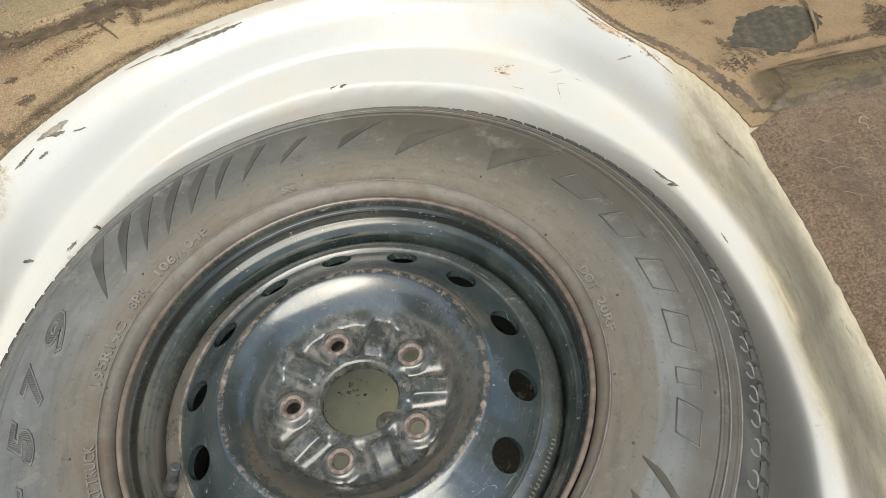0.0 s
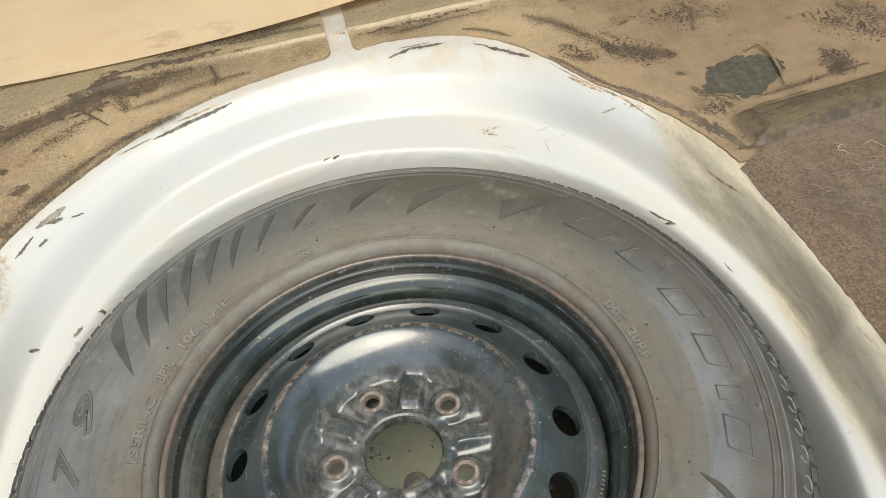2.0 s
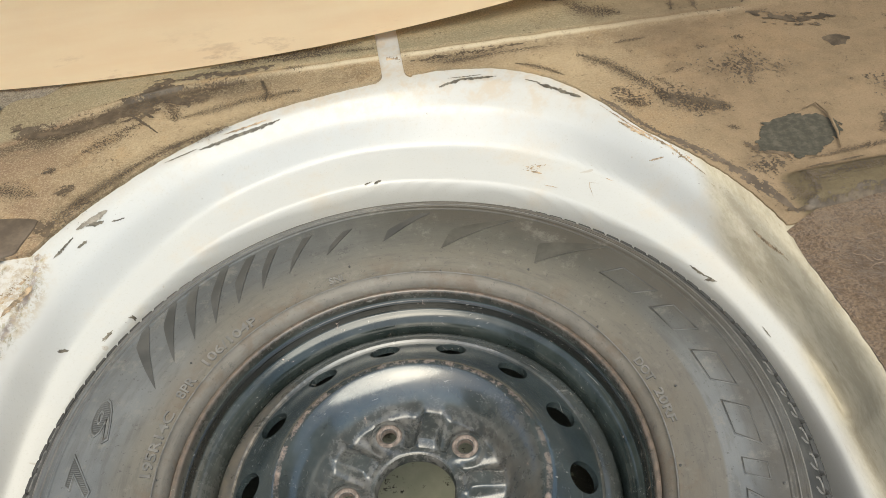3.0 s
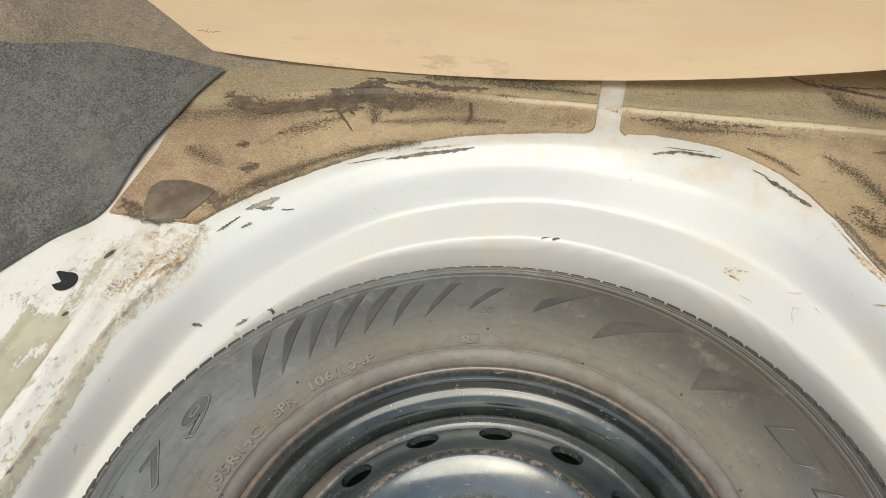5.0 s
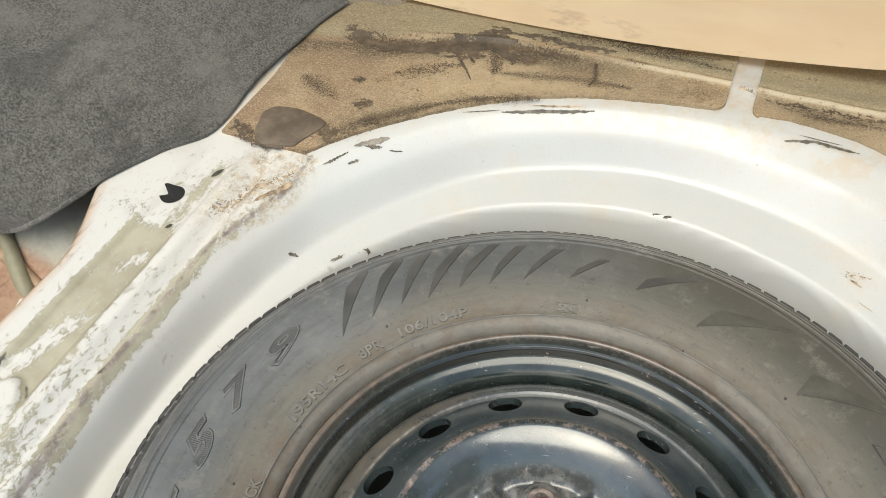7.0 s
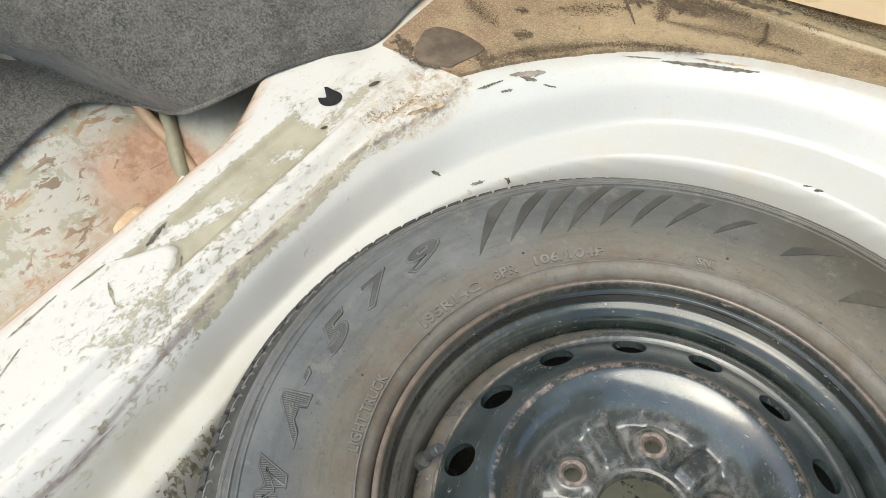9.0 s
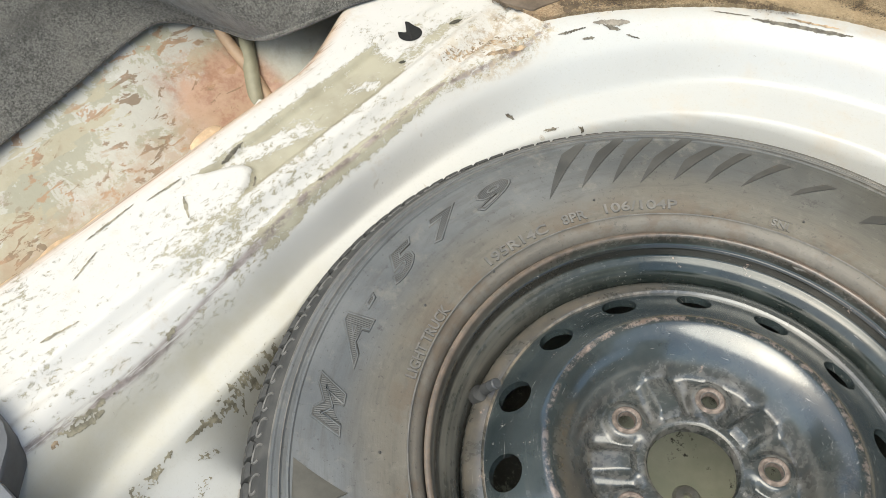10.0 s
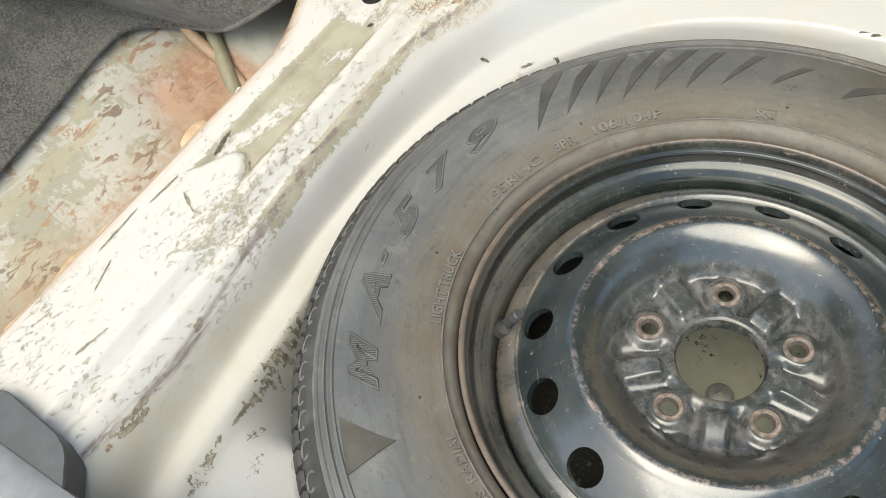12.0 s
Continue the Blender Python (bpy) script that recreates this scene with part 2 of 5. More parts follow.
def tyre_rubber():
    """Old black rubber, grey with wear and brown with dust towards the bead, darker and browner to the far right."""
    m = Mat("tyre_rubber", rough=0.62, spec=0.4)
    r, big, fine = m.radius(), m.noise(7, 5, 0.6), m.noise(90, 5, 0.65)
    c = m.mix(m.ramp(big, 0.35, 0.68), (0.088, 0.094, 0.098), (0.150, 0.155, 0.156))
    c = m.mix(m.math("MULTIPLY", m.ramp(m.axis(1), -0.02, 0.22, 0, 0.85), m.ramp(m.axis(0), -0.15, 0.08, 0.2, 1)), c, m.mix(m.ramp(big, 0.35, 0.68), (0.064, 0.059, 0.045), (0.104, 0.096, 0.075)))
    near = m.ramp(m.math("ADD", r, m.math("MULTIPLY", m.math("SUBTRACT", big, 0.5), 0.07)), 0.255, 0.215)
    c = m.mix(m.math("MULTIPLY", near, 0.85), c, (0.145, 0.131, 0.106))
    c = m.mix(m.math("MULTIPLY", m.ramp(r, 0.209, 0.204), 0.5), c, (0.168, 0.152, 0.134))
    ring = m.math("MULTIPLY", m.ramp(r, 0.2425, 0.2395), m.ramp(m.math("SUBTRACT", m.axis(0), m.axis(1)), 0.05, 0.2))
    c = m.mix(m.math("MULTIPLY", ring, 0.75), c, (0.118, 0.104, 0.084))
    c = m.mix(m.ramp(fine, 0.56, 0.75, 0, 0.35), c, (0.20, 0.186, 0.162))
    c = m.mix(m.ramp(m.noise(260, 5, 0.75), 0.60, 0.66, 0, 0.5), c, (0.035, 0.034, 0.032))
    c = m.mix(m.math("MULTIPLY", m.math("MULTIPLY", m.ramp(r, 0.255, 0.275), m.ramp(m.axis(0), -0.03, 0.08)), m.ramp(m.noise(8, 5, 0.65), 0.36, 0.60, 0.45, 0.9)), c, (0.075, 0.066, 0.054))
    smear = m.noise(1.0, 5, 0.65, m.polar(160, 7))
    c = m.mix(m.ramp(smear, 0.45, 0.70, 0, 0.4), c, (0.066, 0.063, 0.058))
    c = m.mix(m.ramp(m.noise(34, 7, 0.75), 0.55, 0.68, 0, 0.45), c, (0.20, 0.186, 0.162))
    rust = m.math("MULTIPLY", m.ramp(r, 0.236, 0.205), m.ramp(m.noise(22, 6, 0.7), 0.47, 0.60, 0, 0.6))
    c = m.mix(rust, c, (0.118, 0.088, 0.062))
    c = m.mix(m.ramp(m.noise(60, 7, 0.8), 0.60, 0.66, 0, 0.45), c, (0.048, 0.047, 0.046))
    m.base(c).rough(m.ramp(big, 0.3, 0.7, 0.42, 0.66))
    return m.bump(m.noise(260, 4), 0.2, 0.001).bump(m.noise(1.0, 3, 0.6, m.polar(700, 2)), 0.16, 0.0008).m


def fin_rubber():
    m = Mat("fin_rubber", rough=0.45, spec=0.45)
    m.base(m.mix(m.ramp(m.noise(30, 5), 0.35, 0.7), (0.054, 0.054, 0.051), (0.084, 0.082, 0.076)))
    return m.bump(m.noise(300, 3), 0.08, 0.001).m


def ribbed_rubber():
    """Filling of the large letters: tyre rubber with fine moulded ribs."""
    m = Mat("ribbed_rubber", rough=0.58, spec=0.4)
    ribs = m.math("SINE", m.math("MULTIPLY", m.math("ARCTAN2", m.axis(1), m.axis(0)), 1000.0))
    c = m.mix(m.ramp(m.noise(30, 5), 0.35, 0.7), (0.056, 0.058, 0.058), (0.086, 0.087, 0.085))
    # lighter stripes paint in the lit crests of the ribs
    m.base(m.mix(m.ramp(ribs, 0.1, 0.9, 0, 0.4), c, (0.150, 0.150, 0.145)))
    return m.bump(ribs, 0.3, 0.0005).m


def lettering_rubber():
    m = Mat("lettering_rubber", rough=0.55, spec=0.45)
    m.base(m.mix(m.ramp(m.noise(80, 5), 0.35, 0.7), (0.115, 0.111, 0.103), (0.175, 0.166, 0.150)))
    return m.bump(m.noise(300, 3), 0.08, 0.001).m


def tread_rubber():
    m = Mat("tread_rubber", rough=0.7, spec=0.35)
    m.base(m.mix(m.ramp(m.noise(40, 5), 0.35, 0.7), (0.044, 0.045, 0.045), (0.082, 0.081, 0.077)))
    return m.bump(m.noise(220, 3), 0.15, 0.001).m


def black_enamel(name, dusty, dirt=(0.100, 0.096, 0.086)):
    """Glossy black wheel enamel with ring-wise scuffs, dust and rust breaking out along the crest."""
    m = Mat(name, rough=0.2, coat=0.5 if dusty else 1.0, spec=0.5 if dusty else 0.8)
    r, big, fine = m.radius(), m.noise(16, 5, 0.6), m.noise(120, 6, 0.7)
    rings = m.noise(1.0, 5, 0.65, m.polar(420, 2.2))
    c = m.mix(m.ramp(big, 0.35, 0.7), *(((0.014, 0.020, 0.019), (0.034, 0.044, 0.041)) if dusty else ((0.021, 0.029, 0.031), (0.045, 0.058, 0.060))))
    dust = m.ramp(m.math("ADD", m.math("MULTIPLY", rings, 0.5), m.math("ADD", m.math("MULTIPLY", big, 0.35), m.math("ADD", m.math("MULTIPLY", fine, 0.12), m.ramp(m.math("ADD", m.axis(1), m.math("MULTIPLY", m.axis(0), 0.8)), 0.10, -0.14, 0, dusty)))), 0.46, 0.78, 0, 0.75 if dusty else 0.55)
    above = m.ramp(m.axis(2), -0.060, -0.042)
    dust = m.math("MULTIPLY", m.math("MULTIPLY", dust, above), m.ramp(m.axis(1), 0.10, -0.04, 0.35, 1.0))
    c = m.mix(dust, c, dirt)
    ledge = m.math("MULTIPLY", m.ramp(r, 0.1515, 0.155), m.ramp(r, 0.170, 0.167))
    ledge = m.math("MULTIPLY", m.math("MULTIPLY", ledge, above), m.ramp(m.noise(40, 6, 0.7), 0.35, 0.65, 0.30, 0.75))
    tailward = m.ramp(m.math("ADD", m.axis(0), m.math("MULTIPLY", m.math("ABSOLUTE", m.axis(1)), 0.5)), 0.0, -0.10, 0.22, 1.0)
    ledge = m.math("MULTIPLY", ledge, tailward)
    c = m.mix(ledge, c, (0.160, 0.132, 0.102))
    worn = m.math("MULTIPLY", m.math("MULTIPLY", m.ramp(r, 0.1518, 0.1526), m.ramp(r, 0.1544, 0.1536)), m.ramp(m.noise(30, 6, 0.75), 0.36, 0.60, 0.1, 0.75))
    c = m.mix(m.math("MULTIPLY", worn, tailward), c, (0.30, 0.25, 0.195))
    # dark ring painted along the crease inside the lip
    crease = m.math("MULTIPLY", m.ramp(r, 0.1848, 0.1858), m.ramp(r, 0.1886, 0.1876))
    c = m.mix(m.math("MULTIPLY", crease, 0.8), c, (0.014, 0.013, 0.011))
    lip = m.math("MULTIPLY", m.ramp(r, 0.1885, 0.1915), m.ramp(m.noise(140, 6, 0.7), 0.35, 0.65, 0.25, 0.6))
    c = m.mix(lip, c, (0.22, 0.155, 0.118))
    hub = m.math("MULTIPLY", m.ramp(r, 0.088, 0.076), m.ramp(m.noise(45, 7, 0.75), 0.40, 0.64, 0.16, 0.65))
    c = m.mix(hub, c, m.mix(m.ramp(fine, 0.4, 0.6), (0.078, 0.072, 0.065), (0.195, 0.182, 0.165)))
    settled = m.math("MULTIPLY", m.math("MULTIPLY", m.ramp(r, 0.070, 0.080), m.ramp(r, 0.108, 0.100)), m.ramp(m.math("SUBTRACT", m.axis(1), m.math("MULTIPLY", m.axis(0), 0.5)), 0.045, -0.045, 0.16, 1.0))
    settled = m.math("MULTIPLY", settled, m.ramp(m.noise(26, 7, 0.72), 0.30, 0.62, 0.25, 0.75))
    c = m.mix(settled, c, m.mix(m.ramp(fine, 0.4, 0.6), (0.045, 0.039, 0.030), (0.080, 0.070, 0.055)))
    hub = m.math("MAXIMUM", hub, settled)
    crest = m.math("MULTIPLY", m.ramp(r, 0.1062, 0.1085), m.ramp(r, 0.1126, 0.1105))
    rust = m.math("MULTIPLY", m.math("MULTIPLY", crest, m.ramp(m.noise(9, 3), 0.40, 0.58, 0.25, 1)), m.ramp(m.noise(95, 8, 0.8), 0.46, 0.58, 0.05, 0.9))
    rust = m.math("MAXIMUM", rust, m.ramp(m.noise(60, 8, 0.8), 0.645, 0.67, 0, 0.9))
    c = m.mix(rust, c, m.mix(m.ramp(fine, 0.4, 0.6), (0.150, 0.105, 0.082), (0.33, 0.250, 0.212)))
    nick = m.ramp(m.noise(260, 5, 0.75, m.stretch((1, 0.3, 1), 30)), 0.635, 0.66, 0, 0.9)
    nick = m.math("MAXIMUM", nick, m.ramp(m.noise(330, 4, 0.7, m.stretch((0.12, 1, 1), -20)), 0.64, 0.66, 0, 0.8))
    nick = m.math("MULTIPLY", nick, m.ramp(m.noise(24, 4, 0.7), 0.52, 0.62))
    line = m.ramp(m.noise(1.0, 3, 0.6, m.polar(900, 6)), 0.685, 0.71, 0, 0.6)
    c = m.mix(m.math("MAXIMUM", nick, line), c, (0.26, 0.25, 0.235))
    m.base(c)
    wear = m.math("ADD", m.math("MULTIPLY", m.math("MAXIMUM", dust, m.math("MAXIMUM", ledge, m.math("MULTIPLY", hub, 0.7))), 0.36), m.math("MULTIPLY", m.math("MAXIMUM", rust, lip), 0.5))
    inside = m.math("MAXIMUM", m.ramp(r, 0.088, 0.078, 0, 0.8), m.math("SUBTRACT", 1.0, above))
    m.put(m.b.inputs["Coat Weight"], m.math("MULTIPLY", m.math("SUBTRACT", 1.0, m.math("MAXIMUM", inside, settled)), 0.5 if dusty else 1.0))
    wear = m.math("ADD", wear, m.math("MULTIPLY", m.math("SUBTRACT", 1.0, above), 0.45))
    m.rough(m.math("ADD", m.ramp(fine, 0.3, 0.7, 0.10, 0.26), wear))
    return m.bump(m.math("ADD", m.math("MULTIPLY", m.noise(60, 3), 0.5), rust), 0.08, 0.001).m


def rusty_steel():
    m = Mat("rusty_steel", rough=0.7, metal=0.2)
    m.base(m.mix(m.ramp(m.noise(180, 6, 0.7), 0.38, 0.64), (0.115, 0.092, 0.077), (0.275, 0.222, 0.190)))
    return m.bump(m.noise(400, 4), 0.3, 0.0008).m


def sound_pad_bitumen():
    """Tan, dirty sound-deadening sheet: sandy grain, brown smears, dark crumbs, a highlight painted along the rib."""
    m = Mat("sound_pad_bitumen", rough=0.85, spec=0.25)
    big, mid, fine = m.noise(6, 7, 0.68), m.noise(24, 7, 0.7), m.noise(430, 5, 0.8)
    c = m.mix(m.ramp(big, 0.34, 0.64), (0.245, 0.185, 0.115), (0.40, 0.305, 0.192))
    c = m.mix(m.ramp(m.noise(11, 5, 0.65), 0.52, 0.66, 0, 0.55), c, (0.40, 0.265, 0.14))
    c = m.mix(m.ramp(mid, 0.54, 0.70, 0, 0.6), c, (0.165, 0.118, 0.075))
    c = m.mix(m.ramp(m.noise(9, 9, 0.78), 0.53, 0.63, 0, 0.6), c, (0.185, 0.128, 0.078))
    wob = m.math("MULTIPLY", m.math("SUBTRACT", m.noise(18, 6, 0.7), 0.5), 0.03)
    c = m.mix(m.math("MULTIPLY", m.ramp(m.axis(0), -0.28, -0.38), m.ramp(m.noise(13, 6, 0.7), 0.36, 0.6, 0.3, 0.9)), c, (0.21, 0.138, 0.090))
    c = m.mix(m.ramp(m.noise(90, 8, 0.8), 0.55, 0.68, 0, 0.35), c, (0.17, 0.125, 0.080))
    c = m.mix(m.ramp(m.noise(110, 8, 0.8), 0.46, 0.34, 0, 0.22), c, (0.46, 0.36, 0.23))
    y = m.math("ADD", m.axis(1), m.math("MULTIPLY", m.math("POWER", m.ramp(m.axis(0), -0.18, -0.46, 0, 0.28), 1.5), 0.5))
    yw = m.math("ADD", y, wob)
    smear = m.math("MULTIPLY", m.ramp(yw, 0.510, 0.545), m.ramp(y, 0.566, 0.558))
    smear = m.math("MULTIPLY", m.math("MULTIPLY", smear, m.ramp(m.axis(0), -0.06, -0.18, 0.25, 1)), m.ramp(m.noise(20, 7, 0.72, m.stretch((0.4, 1, 1))), 0.32, 0.50, 0, 0.95))
    c = m.mix(smear, c, (0.098, 0.072, 0.048))
    beyond = m.ramp(y, 0.566, 0.578)
    c = m.mix(m.math("MULTIPLY", beyond, m.ramp(mid, 0.3, 0.6, 0.9, 0.6)), c, (0.25, 0.22, 0.14))
    # painted highlight: a pale line along the rib's crest
    ridge = m.math("MULTIPLY", m.math("MULTIPLY", m.ramp(y, 0.5595, 0.5625), m.ramp(y, 0.5685, 0.5655)), m.ramp(m.axis(0), 0.50, 0.46))
    ridge = m.math("MULTIPLY", ridge, m.math("MULTIPLY", m.ramp(m.axis(0), -0.14, -0.04), m.ramp(m.noise(30, 5, 0.7), 0.3, 0.5, 0.4, 1)))
    c = m.mix(m.math("MULTIPLY", ridge, 0.85), c, (0.54, 0.46, 0.33))
    edge = m.math("MULTIPLY", m.ramp(m.radius(), 0.53, 0.485), m.ramp(m.noise(34, 9, 0.8), 0.40, 0.56, 0, 0.85))
    c = m.mix(m.math("MULTIPLY", edge, m.ramp(m.axis(0), 0.02, -0.12)), c, (0.135, 0.098, 0.060))
    c = m.mix(m.ramp(fine, 0.46, 0.62, 0, 0.42), c, (0.52, 0.43, 0.29))
    dull = m.math("MULTIPLY", m.ramp(m.math("ADD", m.axis(0), m.math("MULTIPLY", wob, 4.0)), 0.22, 0.40), 0.72)
    c = m.mix(dull, c, m.mix(m.ramp(mid, 0.4, 0.6), (0.222, 0.157, 0.101), (0.160, 0.113, 0.072)))
    right = m.math("MULTIPLY", m.ramp(m.math("ADD", m.axis(0), m.math("MULTIPLY", wob, 0.4)), 0.398, 0.414), m.ramp(m.math("ADD", m.math("SUBTRACT", m.axis(1), m.math("MULTIPLY", m.math("SUBTRACT", m.axis(0), 0.43), 0.06)), m.math("MULTIPLY", wob, 0.4)), 0.263, 0.252))
    c = m.mix(m.math("MULTIPLY", right, 0.85), c, m.mix(m.ramp(mid, 0.35, 0.65), (0.075, 0.062, 0.038), (0.130, 0.106, 0.064)))
    c = m.mix(m.ramp(m.noise(420, 5, 0.8), 0.43, 0.33, 0, 0.75), c, (0.09, 0.066, 0.042))
    crumb = m.math("MULTIPLY", m.ramp(m.noise(140, 9, 0.82), 0.575, 0.615), m.ramp(m.noise(12, 8, 0.74), 0.45, 0.58))
    c = m.mix(m.math("MULTIPLY", crumb, 0.85), c, (0.055, 0.042, 0.030))
    m.base(c)
    return m.bump(m.noise(520, 4, 0.8), 0.5, 0.0010).bump(m.noise(45, 8, 0.75), 0.5, 0.003).m


def tar():
    m = Mat("tar", rough=0.6)
    m.base(m.mix(m.ramp(m.noise(45, 6, 0.7), 0.35, 0.68), (0.055, 0.042, 0.030), (0.135, 0.102, 0.070)))
    return m.bump(m.noise(160, 5), 0.4, 0.0015).m


def dark_rubber():
    m = Mat("dark_rubber", rough=0.85, spec=0.25)
    m.base(m.mix(m.ramp(m.noise(110, 6, 0.7), 0.4, 0.7), (0.056, 0.053, 0.042), (0.100, 0.092, 0.072)))
    return m.bump(m.noise(200, 5), 0.3, 0.001).m


def felt(name, dark, light, tint):
    """Pressed recycled-fibre felt: pepper-and-salt grain with soft clouds."""
    m = Mat(name, rough=0.95, spec=0.1)
    grain, fuzz, cloud = m.noise(420, 5, 0.8), m.noise(85, 7, 0.78), m.noise(13, 7, 0.7)
    c = m.mix(m.ramp(grain, 0.39, 0.61), dark, light)
    c = m.mix(m.ramp(fuzz, 0.50, 0.66, 0, 0.55), c, light)
    c = m.mix(m.ramp(fuzz, 0.47, 0.36, 0, 0.5), c, dark)
    c = m.mix(m.ramp(cloud, 0.46, 0.68, 0, 0.65), c, tint)
    c = m.mix(m.ramp(m.noise(20, 7, 0.72, m.stretch((1, 0.4, 1), 35)), 0.50, 0.36, 0, 0.5), c, dark)
    c = m.mix(m.ramp(m.noise(600, 2), 0.69, 0.73, 0, 0.7), c, tuple(min(1, 2.2 * v) for v in light))
    m.base(c)
    m.b.inputs["Sheen Weight"].default_value = 0.3
    return m.bump(m.noise(420, 5, 0.8), 0.6, 0.002).bump(m.noise(34, 6, 0.65), 0.5, 0.008).bump(m.noise(9, 4, 0.5), 0.55, 0.025).m


def hardboard():
    """Pale peach hardboard, faintly streaked, browned along its lower edge by handling."""
    m = Mat("hardboard", rough=0.6, spec=0.3)
    grain = m.noise(40, 5, 0.6, m.stretch((0.15, 1, 1)))
    c = m.mix(m.ramp(grain, 0.3, 0.7), (0.90, 0.70, 0.465), (0.93, 0.755, 0.52))
    low = m.math("MULTIPLY", m.ramp(m.axis(2), 0.075, 0.028), m.ramp(m.noise(26, 7, 0.75, m.stretch((0.3, 1, 1))), 0.56, 0.68))
    c = m.mix(m.math("MULTIPLY", low, 0.38), c, (0.40, 0.24, 0.12))
    m.base(c)
    return m.bump(m.noise(300, 3), 0.06, 0.001).m


def stained_panel():
    """Bare inner body side: grey-white primer with rust-red sealer, olive and brown stains."""
    m = Mat("stained_panel", rough=0.6)
    big, mid = m.noise(13, 7, 0.7), m.noise(34, 10, 0.78)
    skew = m.stretch((1.0, 0.45, 1.0), turn=35)
    c = m.mix(m.ramp(m.noise(19, 9, 0.68, None, 0.3), 0.455, 0.485), (0.325, 0.312, 0.242), (0.432, 0.418, 0.372))
    c = m.mix(m.ramp(m.noise(30, 8, 0.66), 0.395, 0.38, 0, 0.7), c, (0.48, 0.47, 0.44))
    olive = m.ramp(m.noise(15, 8, 0.64, skew, 0.4), 0.570, 0.582, 0, 0.85)
    c = m.mix(olive, c, (0.375, 0.338, 0.245))
    y = m.math("ADD", m.axis(1), m.math("MULTIPLY", m.math("SUBTRACT", big, 0.5), 0.12))
    x = m.math("ADD", m.axis(0), m.math("MULTIPLY", m.math("SUBTRACT", m.noise(40, 10, 0.82), 0.5), 0.14))
    red = m.math("MULTIPLY", m.math("MULTIPLY", m.ramp(y, 0.0, 0.045), m.ramp(y, 0.17, 0.14)), m.ramp(x, -0.70, -0.655))
    c = m.mix(m.math("MULTIPLY", red, 0.9), c, m.mix(m.ramp(mid, 0.4, 0.6), (0.29, 0.145, 0.092), (0.43, 0.27, 0.19)))
    low = m.math("MULTIPLY", m.math("MULTIPLY", m.ramp(x, -0.655, -0.61), m.ramp(y, 0.12, 0.09)), m.ramp(mid, 0.38, 0.54))
    c = m.mix(m.math("MULTIPLY", low, 0.6), c, (0.35, 0.235, 0.15))
    brown = m.math("MULTIPLY", m.ramp(m.noise(75, 7, 0.66, skew, 0.5), 0.565, 0.58), m.ramp(m.noise(9, 4), 0.40, 0.48))
    c = m.mix(m.math("MULTIPLY", brown, 0.85), c, m.mix(m.ramp(big, 0.4, 0.6), (0.17, 0.115, 0.07), (0.36, 0.22, 0.13)))
    c = m.mix(m.ramp(m.noise(130, 7, 0.76), 0.66, 0.68, 0, 0.9), c, (0.15, 0.11, 0.07))
    c = m.mix(m.ramp(m.axis(1), 0.135, 0.15, 0, 0.85), c, m.mix(m.ramp(big, 0.4, 0.6), (0.36, 0.36, 0.30), (0.45, 0.45, 0.39)))
    m.base(c)
    return m.bump(m.noise(60, 5), 0.4, 0.002).m


def plain(name, colour, rough=0.6, coat=0.0, scale=60, spread=0.25, metal=0.0):
    m = Mat(name, rough=rough, coat=coat, metal=metal)
    m.base(m.mix(m.ramp(m.noise(scale, 5, 0.65), 0.35, 0.7), tuple(v * (1 - spread) for v in colour), tuple(min(1, v * (1 + spread)) for v in colour)))
    return m.bump(m.noise(scale * 5, 3), 0.12, 0.001).m


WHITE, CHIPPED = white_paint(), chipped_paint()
SOFT_FIN = plain("dusty_fin_rubber", (0.066, 0.062, 0.051), 0.6, scale=40, spread=0.2)
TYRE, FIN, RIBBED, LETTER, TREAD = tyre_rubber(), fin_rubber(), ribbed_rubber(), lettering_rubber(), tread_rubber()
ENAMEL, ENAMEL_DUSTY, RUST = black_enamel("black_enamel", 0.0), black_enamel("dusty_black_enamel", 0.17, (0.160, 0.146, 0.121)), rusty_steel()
LOOP = plain("worn_rubber_loop", (0.155, 0.151, 0.143), 0.6, scale=80, spread=0.3)
PAD, TAR, PATCH = sound_pad_bitumen(), tar(), dark_rubber()
PLUG = plain("brown_plug", (0.118, 0.090, 0.066), 0.65, scale=35, spread=0.3)
GRIME = plain("brown_grime", (0.115, 0.084, 0.055), 0.85, scale=50, spread=0.35)
FELT_GREY = felt("grey_felt", (0.046, 0.045, 0.041), (0.158, 0.153, 0.141), (0.150, 0.143, 0.128))
FELT_PALE = felt("pale_felt", (0.13, 0.106, 0.078), (0.30, 0.250, 0.185), (0.22, 0.18, 0.13))
CARPET = felt("brown_carpet", (0.068, 0.045, 0.029), (0.190, 0.133, 0.088), (0.14, 0.098, 0.062))
BOARD, SIDE = hardboard(), stained_panel()
PLASTIC = plain("grey_plastic", (0.092, 0.096, 0.104), 0.5, spread=0.10)
SCUFF = plain("worn_plastic", (0.27, 0.28, 0.30), 0.42, scale=60, spread=0.10)
CHIP = plain("bare_metal_chip", (0.13, 0.115, 0.09), 0.6, scale=120, spread=0.5)
BROWN_CHIP = plain("brown_chip", (0.36, 0.27, 0.18), 0.7, scale=120, spread=0.5)
PRIMER_CHIP = plain("primer_chip", (0.27, 0.245, 0.18), 0.65, scale=120, spread=0.4)
GREY_CHIP = plain("grey_chip", (0.24, 0.215, 0.18), 0.65, scale=120, spread=0.3)
SEALER = plain("tan_sealer", (0.62, 0.44, 0.28), 0.6)
CABLE = plain("tan_strap", (0.36, 0.25, 0.165), 0.55, scale=30, spread=0.15)
